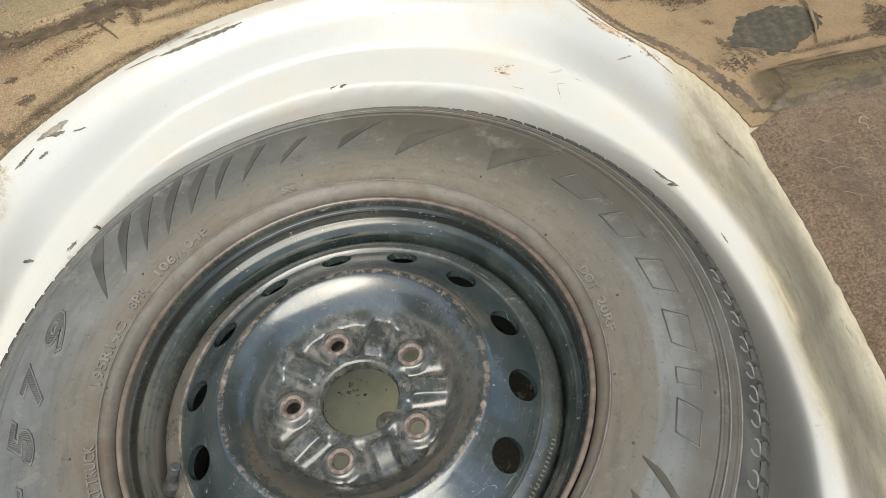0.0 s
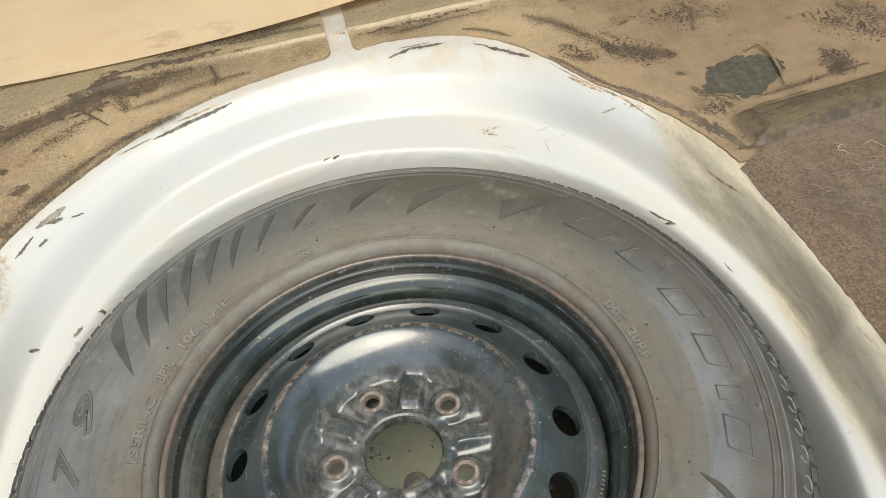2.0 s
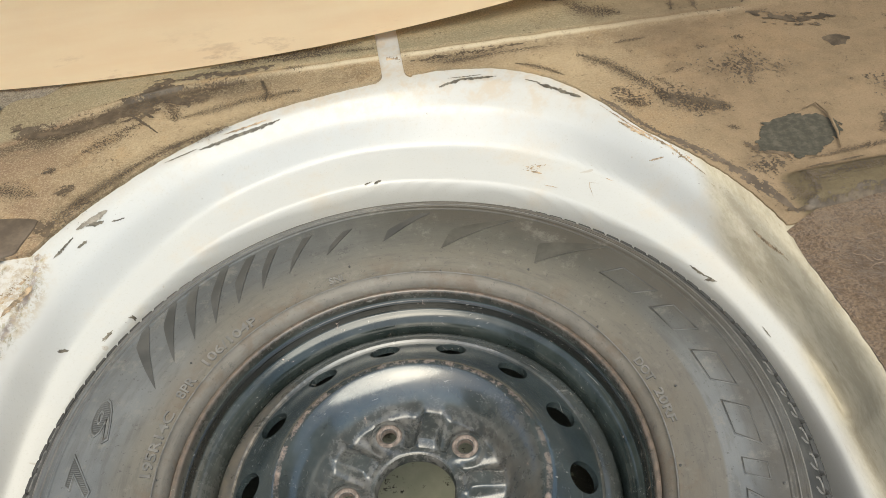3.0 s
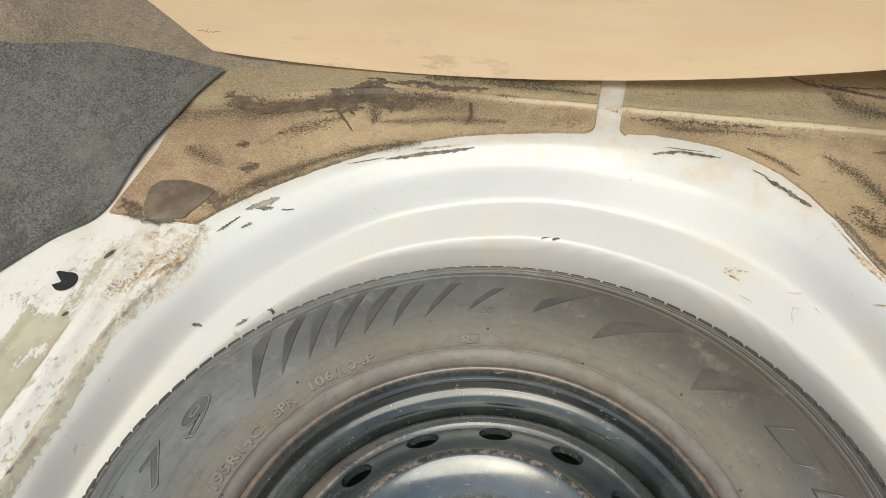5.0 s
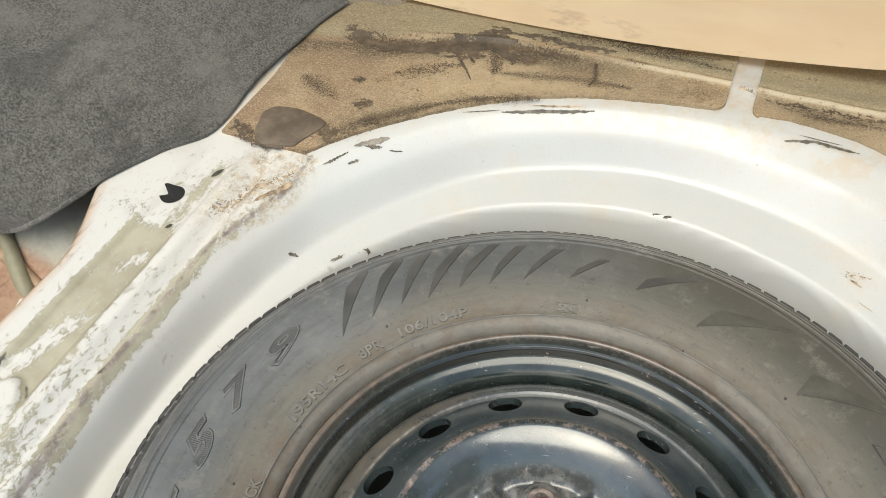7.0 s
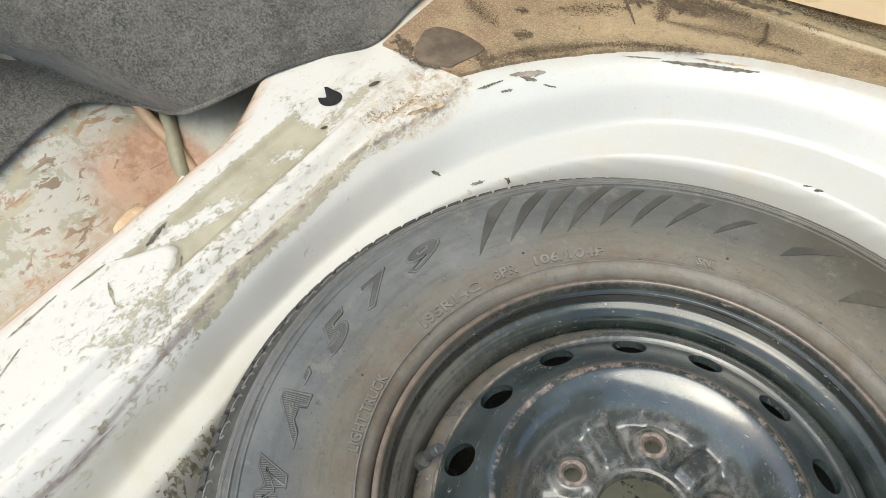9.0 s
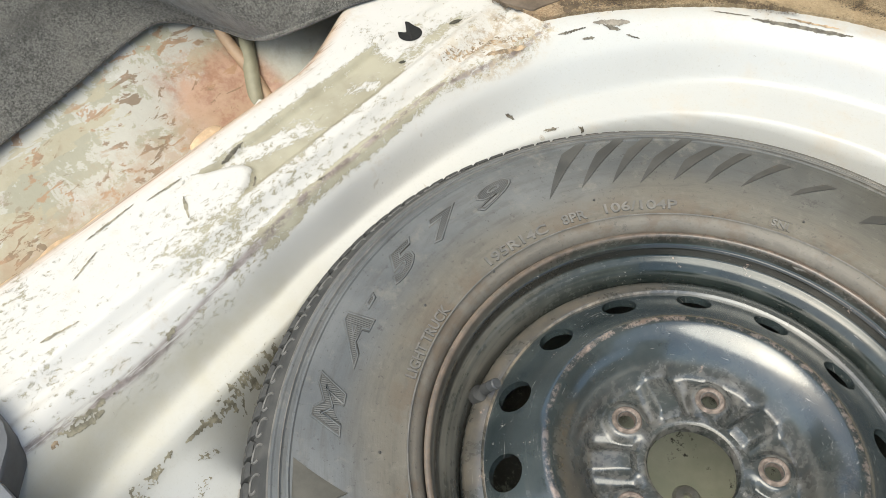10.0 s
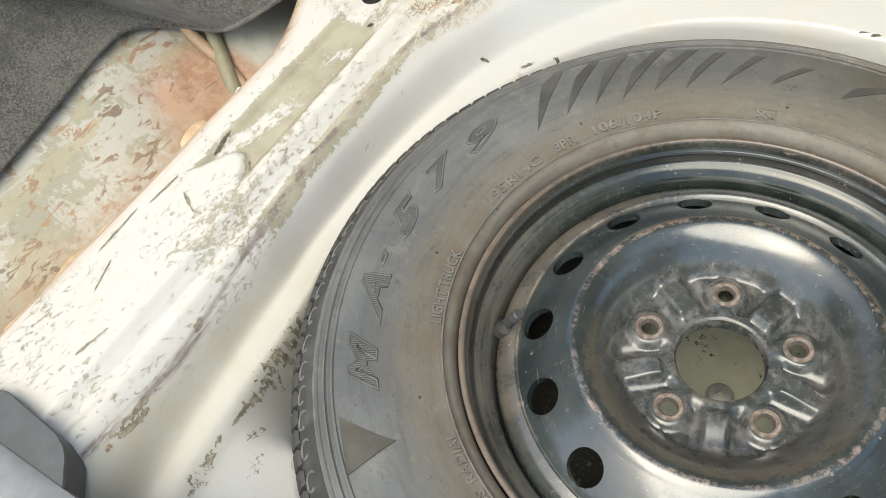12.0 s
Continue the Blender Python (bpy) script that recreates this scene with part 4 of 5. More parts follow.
TYRE_REST = [(0.3248, -0.080), (0.3245, -0.115), (0.322, -0.134), (0.318, -0.157), (0.290, -0.178), (0.250, -0.182), (0.210, -0.176), (0.195, -0.168), (0.188, -0.158), (0.19, -0.08)]
_tr, _tz = zip(*TYRE_TOP)


def tyre_height(r):
    return float(np.interp(r, _tr, _tz))


bm = bmesh.new()
revolve(bm, TYRE_TOP + TYRE_REST, 256, loop=True)
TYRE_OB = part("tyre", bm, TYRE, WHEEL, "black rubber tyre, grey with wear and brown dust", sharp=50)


def arc_mesh(curve, height, r0, a0, a1, material, name, raise_by=0.0003, label="", parent=None):
    """Bends a flat curve's mesh round the sidewall: reads clockwise from a0 to a1, its top outward."""
    ob = bpy.data.objects.new("flat", curve)
    scene.collection.objects.link(ob)
    dg = bpy.context.evaluated_depsgraph_get()
    dg.update()
    me = bpy.data.meshes.new_from_object(ob.evaluated_get(dg))
    bpy.data.objects.remove(ob)
    co = np.zeros(len(me.vertices) * 3)
    me.vertices.foreach_get("co", co)
    co = co.reshape(-1, 3)
    lo, hi = co.min(0), co.max(0)
    u, v = (co[:, 0] - lo[0]) / (hi[0] - lo[0]), (co[:, 1] - lo[1]) / (hi[1] - lo[1])
    r = r0 + (v - 0.5) * height
    a = np.radians(a0 + (a1 - a0) * u)
    z = np.interp(r, _tr, _tz) + raise_by + co[:, 2]
    me.vertices.foreach_set("co", np.stack([r * np.cos(a), r * np.sin(a), z], 1).ravel())
    me.materials.clear()
    me.materials.append(material)
    me.update()
    return part(name, me, material, parent or TYRE_OB, label)


def writing(text, r0, a0, a1, height, outline=False, thick=0.0006, material=None, lift=0.0007, shear=0.0):
    c = bpy.data.curves.new("writing", "FONT")
    c.body, c.size, c.resolution_u, c.shear = text, height * 1.4, 3, shear
    if outline:
        c.offset = 0.0010
        c.fill_mode, c.bevel_depth, c.bevel_resolution = "NONE", thick, 1
    else:
        c.offset = 0.0014 if shear else 0.0002
        c.extrude = 0.0004 if shear else 0.0009
    return arc_mesh(c, height, r0, a0, a1, material or LETTER, "raised_lettering", lift if outline else 0.0003, "raised rubber lettering")


def outline_shape(points, r0, a0, a1, height, width=0.0006, material=None, lift=0.0007):
    c = bpy.data.curves.new("shape", "CURVE")
    c.dimensions, c.bevel_depth, c.bevel_resolution = "2D", width, 1
    c.fill_mode = "NONE"
    s = c.splines.new("POLY")
    s.points.add(len(points) - 1)
    for p, (x, y) in zip(s.points, points):
        p.co = (x * 0.02, y * 0.02, 0, 1)
    s.use_cyclic_u = True
    return arc_mesh(c, height, r0, a0, a1, material or LETTER, "raised_outline", lift, "plain raised rubber outline")


for glyph, a0, a1 in (("M", -140.2, -151.4), ("A", -152.4, -162.8), ("-", -164.0, -167.6), ("5", -170.6, -180.4), ("7", -182.0, -191.2), ("9", -193.3, -202.6)):
    size = 0.0048 if glyph == "-" else 0.0225
    writing(glyph, 0.2630, a0, a1, size, True, 0.0006, TYRE, 0.0006, 0.42)
    # wider dark outline paints in the letter's shadow edge
    writing(glyph, 0.2630, a0, a1, size, True, 0.0013, FIN, -0.0003, 0.42)
    writing(glyph, 0.2630, a0, a1, size, False, 0.0, RIBBED, 0.0, 0.42)
writing("195R14C", 0.2135, 173.1, 156.6, 0.0082)
writing("8PR", 0.2145, 152.7, 146.8, 0.0082)
writing("106/104P", 0.2150, 142.4, 125.9, 0.0082)
writing("SNI", 0.2145, 105.2, 101.6, 0.0060)
outline_shape([(0, 0), (4, 0), (4, 2), (0, 2)], 0.2145, 105.8, 101.0, 0.0080, 0.0003)
writing("DOT", 0.2125, 18.2, 11.6, 0.0070)
writing("20RF", 0.2125, 9.2, 0.4, 0.0070)
writing("LIGHT TRUCK", 0.2115, -154.2, -172.4, 0.0082)
writing("TUBELESS", 0.2110, -103.4, -117.6, 0.0068)
writing("RADIAL", 0.2110, -119.4, -130.0, 0.0068)
# plain slanted shapes where the maker's mark stands
for a0, a1 in ((40.0, 28.4), (26.8, 17.2), (14.4, 4.2), (2.4, -7.4), (-9.4, -13.6), (-15.2, -23.8)):
    slant = [(0.0, 0), (2.4, 0), (3.2, 2), (0.8, 2)]
    # dark outline below paints in the shape's shadow edge
    outline_shape(slant, 0.2630, a0, a1, 0.0190, 0.0015, FIN, -0.0004)
    outline_shape(slant, 0.2630, a0, a1, 0.0190, 0.0006, TYRE, 0.0003)


def sidewall_fin(a_tip, r_tip, a_side, r_side, a_top, r_top, ridge=False):
    """A dark moulded fin: a tip near the bead, a shoulder on one side, leaning over to its top."""
    bm = bmesh.new()
    rows, low = [], []
    for u in np.linspace(0, 1, 16):
        r = r_tip + (r_top - r_tip) * u
        a = a_tip + (a_top - a_tip) * u**0.92
        b = float(np.interp(r, [r_tip, r_side, r_top], [a_tip + 0.1, a_side + (0.0 if ridge else 0.4 if r_side > 0.27 else 1.3), a_top + (0.7 if ridge else 2.0)]))
        rows.append([(r * math.cos(radians(a + (b - a) * s)), r * math.sin(radians(a + (b - a) * s)), tyre_height(r) + 0.0003 + 0.0009 * (1 - s) * math.sin(math.pi * min(u * 1.2, 1) * 0.9)) for s in (0, 0.33, 0.67, 1)])
        low.append(rows[-1][0])
    grid(bm, rows, skirt=0.001)
    fin = part("sidewall_fin", bm, SOFT_FIN if ridge else FIN, TYRE_OB, "smooth dark moulded fin")
    if ridge:
        bm = bmesh.new()
        tube(bm, low, 0.0006, 6)
        part("fin_edge", bm, SOFT_FIN, fin, "thin pale raised edge")


for fin in (
    (152.7, 0.2367, 145.6, 0.2800, 141.1, 0.2860), (145.4, 0.2386, 139.4, 0.2745, 134.2, 0.2860), (138.8, 0.2387, 133.8, 0.2731, 129.0, 0.2860), (133.1, 0.2363, 128.2, 0.2637, 122.2, 0.2855),
    (126.2, 0.2388, 122.6, 0.2609, 116.7, 0.2819), (119.9, 0.2380, 116.5, 0.2568, 111.8, 0.2785), (112.8, 0.2402, 109.1, 0.2571, 104.8, 0.2758), (103.3, 0.2440, 100.7, 0.2544, 96.3, 0.2690), (90.0, 0.2448, 87.5, 0.2589, 79.7, 0.2784)):
    sidewall_fin(*fin)
sidewall_fin(76.3, 0.2330, 74.6, 0.2562, 62.1, 0.2784, True)
sidewall_fin(53.6, 0.2345, 55.0, 0.2569, 42.6, 0.2842, True)
sidewall_fin(-131.2, 0.2470, -137.5, 0.2830, -128.5, 0.2850, True)
for stripe in ((-27.0, 0.2348, -28.6, 0.2500, -36.7, 0.2848), (-33.5, 0.2342, -35.0, 0.2480, -44.5, 0.2800)):
    sidewall_fin(*stripe, True)

# little moulding nubs on the sidewall
nub = bmesh.new()
tube(nub, [(0, 0, 0), (0, 0, 0.0012), (0, 0, 0.0017)], [0.0011, 0.0010, 0.0005], 8)
nub = finish(nub, "moulding_nub", FIN)
for a, r in ((99.2, 0.2238), (54.1, 0.2251), (76, 0.208), (118, 0.2075), (31, 0.2085), (8, 0.226), (-10, 0.209), (144, 0.225), (173.6, 0.2045), (-138, 0.2245), (-170, 0.2255), (-25, 0.2265), (-14, 0.281), (-116, 0.2235)):
    ob = part("moulding_nub", nub, FIN, TYRE_OB)
    ob.location = (r * math.cos(radians(a)), r * math.sin(radians(a)), tyre_height(r) - 0.0002)


def tread_block(width):
    """One shoulder block with rounded outline, at angle zero."""
    bm = bmesh.new()
    prof = [(0.3162, -0.0015), (0.3200, -0.0030), (0.3246, -0.0120), (0.3268, -0.0260), (0.3280, -0.0420), (0.3284, -0.1000)]
    rows = []
    for k, (r, z) in enumerate(prof):
        w = width * (0.72 if k == 0 else 1)
        rows.append([(r * math.cos(w * s) + (0 if abs(s) < 0.5 else -0.0005), r * math.sin(w * s), z) for s in (-0.5, -0.42, 0.42, 0.5)])
    vs = grid(bm, rows)
    low = [[bm.verts.new((v.co.x * 0.984, v.co.y * 0.984, v.co.z - 0.002)) for v in (r[0], r[-1])] for r in vs]
    for k in range(len(vs) - 1):
        bm.faces.new((vs[k][0], vs[k + 1][0], low[k + 1][0], low[k][0]))
        bm.faces.new((vs[k][-1], low[k][1], low[k + 1][1], vs[k + 1][-1]))
    bm.faces.new((vs[0][0], low[0][0], low[0][1], vs[0][-1]))
    return finish(bm, "tread_block", TREAD)


BLOCKS = [tread_block(TAU / 64 * f) for f in (0.415, 0.400)]
for k in range(64):
    for block, shift in ((BLOCKS[0], 0.0), (BLOCKS[1], 0.5)):
        ob = part("tread_block", block, TREAD, TYRE_OB)
        ob.rotation_euler = (0, 0, TAU * (k + shift) / 64)

loop = bmesh.new()
tube(loop, [(r, y, tyre_height(r) + 0.0005) for r, y in spline([(0.3070, -0.0040), (0.3098, -0.0064), (0.3132, -0.0058), (0.3150, -0.0028), (0.3154, 0.0010), (0.3148, 0.0046), (0.3122, 0.0064), (0.3096, 0.0052)], 22)], 0.0010, 6)
loop = finish(loop, "tread_loop", LOOP)
for k in range(88):
    a = TAU * (k + 0.10 * math.sin(5.1 * k)) / 88
    if 0.15 < a < 2.80:
        continue
    ob = part("tread_loop", loop, LOOP, TYRE_OB)
    ob.rotation_euler = (0, 0, a)

bm = bmesh.new()
revolve(bm, [(r, tyre_height(r) + 0.0003) for r in (0.3014, 0.3035, 0.3060, 0.3090, 0.3125, 0.3150, 0.3178, 0.3200, 0.3212, 0.3232)], 256)
part("shoulder", bm, TREAD, TYRE_OB, "darker smooth rubber shoulder of the tyre")
for r, rad in ((0.3001, 0.0009), (0.2918, 0.0006), (0.2055, 0.0007)):
    bm = bmesh.new()
    revolve(bm, [(r + rad * math.cos(t), tyre_height(r) + 0.0002 + rad * math.sin(t)) for t in np.linspace(0, math.pi, 6)], 256)
    part("moulded_ring", bm, LETTER, TYRE_OB, "thin pale raised ring round the sidewall")

# rim
RIM_IN = [(0.1925, -0.0045), (0.1948, -0.0015), (0.1948, 0.0012), (0.1930, 0.0024), (0.1914, 0.0021), (0.1904, 0.0012), (0.1898, -0.0005), (0.1892, -0.0060), (0.1886, -0.0074), (0.1876, -0.0082), (0.1866, -0.0092), (0.1860, -0.0110), (0.1855, -0.0170), (0.1849, -0.0184), (0.1838, -0.0191), (0.1815, -0.0197), (0.1785, -0.0225), (0.1755, -0.0265),
          (0.1735, -0.0290), (0.1725, -0.0330), (0.1712, -0.0380), (0.1700, -0.0600), (0.1650, -0.0720), (0.1620, -0.0900), (0.1640, -0.1200), (0.1780, -0.1300), (0.1840, -0.1550), (0.1900, -0.1620), (0.1930, -0.1680)]
bm = bmesh.new()
revolve(bm, RIM_IN + [(0.1955, -0.168), (0.187, -0.152), (0.181, -0.127), (0.167, -0.117), (0.165, -0.09), (0.173, -0.06), (0.176, -0.034), (0.188, -0.02), (0.190, -0.006)], 200, loop=True)
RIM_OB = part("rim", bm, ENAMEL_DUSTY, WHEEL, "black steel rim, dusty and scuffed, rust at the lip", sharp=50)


def hub_lift(r, a):
    """Pressed ribs between the bolt holes, and the raised bolt seats."""
    if r > 0.0835 or r < 0.036:
        return 0.0
    z = 0.0
    k = ((a - LUG0) / (TAU / 5)) % 1.0
    d = (k - 0.5) * TAU / 5 * r
    span = float(smooth_step(0.040, 0.047, r) * smooth_step(0.083, 0.072, r))
    z += 0.0085 * span * float(smooth_step(0.0125, 0.0065, abs(d))) * (0.55 + 0.45 * float(smooth_step(0.074, 0.050, r)))
    z -= 0.0022 * span * math.exp(-((abs(d) - 0.0165) / 0.004) ** 2)
    e = (k if k < 0.5 else k - 1) * TAU / 5
    dist = math.hypot(r * math.cos(e) - 0.05715, r * math.sin(e))
    z += 0.0045 * float(smooth_step(0.019, 0.0125, dist))
    return z


DISC = [(0.0330, -0.0405), (0.0330, -0.0350), (0.0332, -0.0320), (0.0345, -0.0300), (0.0370, -0.0292), (0.0405, -0.0300), (0.0430, -0.0318)]
DISC += [(r, -0.0330) for r in np.arange(0.0450, 0.0740, 0.0015)]
DISC += [(0.0750, -0.0322), (0.0768, -0.0300), (0.0785, -0.0272), (0.0805, -0.0235), (0.0830, -0.0195), (0.0865, -0.0150), (0.0910, -0.0098), (0.0960, -0.0055), (0.1010, -0.0022), (0.1055, -0.0002), (0.1095, 0.0006), (0.1128, -0.0004), (0.1165, -0.0030)]
DISC += [(r, -0.0030 - 0.60 * (r - 0.1165) - 1.2 * max(0, r - 0.1165) ** 1.8) for r in np.arange(0.1185, 0.1530, 0.0019)]
DISC += [(0.1545, -0.0262), (0.1580, -0.0272), (0.1620, -0.0290), (0.1660, -0.0316), (0.1690, -0.0362), (0.1702, -0.0460)]


def punch(bm, place, axis, rad, deep=0.006):
    """Cuts a round hole with a short inner wall into a sheet."""
    c, d = Vector(place), Vector(axis).normalized()

    def off(v):
        w = v.co - c
        return w - d * w.dot(d)

    bmesh.ops.delete(bm, geom=[v for v in bm.verts if off(v).length < rad * 0.99 and (v.co - c).length < 3 * rad], context="VERTS")
    ring = [e for e in bm.edges if e.is_boundary and all(off(v).length < rad + 0.006 and (v.co - c).length < 3 * rad for v in e.verts)]
    for v in {v for e in ring for v in e.verts}:
        o = off(v)
        v.co += o.normalized() * rad - o
    made = bmesh.ops.extrude_edge_only(bm, edges=ring)["geom"]
    for v in made:
        if isinstance(v, bmesh.types.BMVert):
            v.co -= d * deep


bm = bmesh.new()
revolve(bm, DISC, 360, lift=hub_lift)
VENTS, VENT0 = 14, radians(-136.3)
for k in range(VENTS):
    a = VENT0 + TAU * k / VENTS
    punch(bm, (0.138 * math.cos(a), 0.138 * math.sin(a), -0.0168), (0.52 * math.cos(a), 0.52 * math.sin(a), 0.85), 0.0140)
for k in range(5):
    a = LUG0 + TAU * k / 5
    punch(bm, (0.05715 * math.cos(a), 0.05715 * math.sin(a), -0.03), (0, 0, 1), 0.0068)
DISC_OB = part("disc", bm, ENAMEL, WHEEL, "glossy black pressed-steel wheel disc with vent holes, chipped and rusty", sharp=40)

seat = bmesh.new()
revolve(seat, [(0.0062, -0.0050), (0.0068, -0.0005), (0.0086, 0.0012), (0.0102, 0.0012), (0.0113, 0.0002), (0.0119, -0.0012)], 28)
seat = finish(seat, "bolt_seat", RUST)
for k in range(5):
    a = LUG0 + TAU * k / 5
    ob = part("bolt_seat", seat, RUST, DISC_OB, "rust-brown ring round a bolt hole")
    ob.location = (0.05715 * math.cos(a), 0.05715 * math.sin(a), -0.0285)

# bore's rusty edge
bm = bmesh.new()
revolve(bm, [(0.0328, -0.0400), (0.0326, -0.0330), (0.0340, -0.0302), (0.0352, -0.0296)], 90)
part("bore_ring", bm, ENAMEL_DUSTY, DISC_OB, "thin dusty edge of the centre bore")

# valve
bm = bmesh.new()
tube(bm, [(-0.1585, -0.0540, -0.034), (-0.1560, -0.0530, -0.026), (-0.1525, -0.0518, -0.018), (-0.1475, -0.0500, -0.009)], [0.0072, 0.0066, 0.0046, 0.0042], 16)
VALVE = part("valve", bm, TREAD, WHEEL, "black rubber tyre valve")
bm = bmesh.new()
tube(bm, [(-0.1480, -0.0502, -0.0100), (-0.1444, -0.0489, -0.0040), (-0.1438, -0.0487, -0.0028)], [0.0044, 0.0044, 0.0034], 16)
part("valve_cap", bm, STEEL, VALVE, "dull grey valve cap")

# stamped marks on the rim, too small to read
mark = bmesh.new()
rounded_box(mark, (0.0030, 0.0012, 0.0006), (0, 0, 0), 0.0002, segments=1)
mark = finish(mark, "stamped_mark", LETTER)
for k in range(15):
    a = radians(-22.5 - 1.35 * k)
    ob = part("stamped_mark", mark, LETTER, RIM_OB)
    ob.location, ob.rotation_euler = (0.1655 * math.cos(a), 0.1655 * math.sin(a), -0.0305), (0, radians(25), a)


# ---- tail trim ----
def tail_trim():
    th = thing("tail_trim", (-0.2, -0.36, FLOOR_Z), "dark grey plastic tail sill trim with a scuffed ribbed plate", "trim panel")
    bm = bmesh.new()
    out = [(-0.474, -0.345), (-0.466, -0.318), (-0.452, -0.304), (-0.434, -0.298), (-0.372, -0.303), (-0.360, -0.307), (-0.353, -0.312), (-0.338, -0.328), (-0.338, -0.36), (-0.474, -0.36)]
    out = [p for a, b in zip(out, out[1:] + out[:1]) for p in (a, (0.5 * (a[0] + b[0]), 0.5 * (a[1] + b[1])))]
    cx, cy = -0.41, -0.333
    rings = [[(cx + (x - cx) * f, cy + (y - cy) * f, z) for x, y in out] for f, z in ((1.0, 0.004), (1.0, 0.030), (0.990, 0.0328), (0.975, 0.034), (0.5, 0.034), (0.0004, 0.034))]
    grid(bm, rings, closed=True)
    part("end_block", bm, PLASTIC, th, "dark grey plastic end block")
    bm = bmesh.new()
    prof = [(-0.333, 0.016), (-0.328, 0.026), (-0.329, 0.035), (-0.335, 0.040), (-0.350, 0.044), (-0.372, 0.047), (-0.40, 0.046), (-0.46, 0.036), (-0.465, 0.0)]
    grid(bm, [[(x, y, z) for y, z in prof] for x in np.linspace(-0.62, 0.62, 40)])
    plate = part("sill_plate", bm, SCUFF, th, "worn light-grey plastic sill plate")
    bm = bmesh.new()
    tube(bm, [(0.0105 * math.copysign(abs(math.cos(t)) ** 0.6, math.cos(t)), 0.0030 * math.copysign(abs(math.sin(t)) ** 0.7, math.sin(t)), 0) for t in np.linspace(0, TAU, 21)], 0.0007, 5, cap=False)
    rib = finish(bm, "raised_oval", SCUFF)
    for k in range(70):
        ob = part("raised_oval", rib, SCUFF, plate)
        ob.location, ob.rotation_euler = (-0.50 + 0.0145 * k, -0.366, 0.0470), (0, 0, radians(84))
    return th


tail_trim()


# ---- wear, stains and loose bits ----
def stain(name, path, width, material, parent, base=0.0, lift=0.0006, seed=1, full=0.55, grain=1.0, torn=0.9, kind="", label=""):
    """A torn patch laid along a path in plan: cells of a fine mesh kept where a ragged field allows.
    full: how solid it is; grain: size of the tears against its width; torn: how ragged."""
    p = np.array(path, float)
    cell = min(max(width / 16, 0.0004), 0.0005 if grain < 0.3 else 0.00065)
    lo, hi = p.min(0) - width, p.max(0) + width
    nx, ny = (np.ceil((hi - lo) / cell)).astype(int) + 1
    gx, gy = np.meshgrid(lo[0] + cell * np.arange(nx), lo[1] + cell * np.arange(ny), indexing="ij")
    best, along = np.full(gx.shape, 9.0), np.zeros(gx.shape)
    run = 0.0
    for a, b in zip(p, p[1:]):
        d = b - a
        n = max(float(np.hypot(*d)), 1e-6)
        t = np.clip(((gx - a[0]) * d[0] + (gy - a[1]) * d[1]) / n**2, 0, 1)
        e = np.hypot(gx - a[0] - t * d[0], gy - a[1] - t * d[1])
        along = np.where(e < best, run + t * n, along)
        best = np.minimum(best, e)
        run += n
    d = (p[-1] - p[0]) / max(float(np.hypot(*(p[-1] - p[0]))), 1e-6)
    near = best < width * 1.3
    keep = np.zeros(gx.shape, bool)
    f1 = 1.6 / (width * grain)
    for k, m in zip(*np.nonzero(near)):
        u, v = gx[k, m] * d[0] + gy[k, m] * d[1], -gx[k, m] * d[1] + gy[k, m] * d[0]
        w = noise.fractal(Vector((u * f1 * (0.85 if grain < 0.3 else 0.55), v * f1, seed * 1.7)), 0.65, 2.1, 6)
        end = min(1.0, 0.35 + 3.0 * min(along[k, m], run - along[k, m]) / max(run, 1e-6))
        keep[k, m] = best[k, m] / (0.5 * width * end) + torn * w < full * 1.6
    bm, made = bmesh.new(), {}

    def vert(k, m):
        if (k, m) not in made:
            x, y = float(gx[k, m]), float(gy[k, m])
            lump = 0.0012 * noise.noise(Vector((x * 30, y * 30, 3))) if base > 0 else 0.0
            made[k, m] = bm.verts.new((x, y, float(HEIGHTS[k, m]) + base + lift + lump))
        return made[k, m]

    HEIGHTS = floor_height(gx, gy) + (pressing(gx, gy) if parent is PAD_RIGHT else 0.0)
    for k in range(nx - 1):
        for m in range(ny - 1):
            if keep[k, m]:
                bm.faces.new((vert(k, m), vert(k + 1, m), vert(k + 1, m + 1), vert(k, m + 1)))
    if not bm.faces:
        bm.faces.new((vert(0, 0), vert(1, 0), vert(1, 1)))
    rim = [v for v in bm.verts if v.is_boundary]
    for _ in range(2):
        bmesh.ops.smooth_vert(bm, verts=rim, factor=0.5, use_axis_x=True, use_axis_y=True, use_axis_z=False)
    return tagged(part(name, bm, material, parent, label), "", "", "", kind)


def streak(name, path, width, material, parent, base=0.0, lift=0.0006, seed=1, crumbly=False):
    if material is PLUG:
        return stain(name, path, width, material, parent, base, lift, seed, full=0.58, grain=0.45, torn=1.0)
    if crumbly and width > 0.03:
        return stain(name, path, width, material, parent, base, lift, seed, full=0.34, grain=0.13, torn=1.7)
    if crumbly:
        return stain(name, path, width * 1.25, material, parent, base, lift, seed, full=0.38, grain=0.18, torn=1.9)
    return stain(name, path, width, material, parent, base, lift, seed, full=0.62, grain=1.3, torn=0.75)


def flakes(name, centre, size, each, material, parent, base=0.0, seed=1, along=0.0):
    """A scatter of many small torn flakes."""
    c, s = math.cos(along) * size[0] * 0.6, math.sin(along) * size[0] * 0.6
    path = [(centre[0] - c, centre[1] - s), centre, (centre[0] + c, centre[1] + s)]
    w = size[1] * 1.9
    return stain(name, path, w, material, parent, base, 0.0005, seed, full=0.10, grain=min(0.8, (2.6 if name == "tar_specks" else 4.5) * each / w), torn=1.7, kind="stuff")


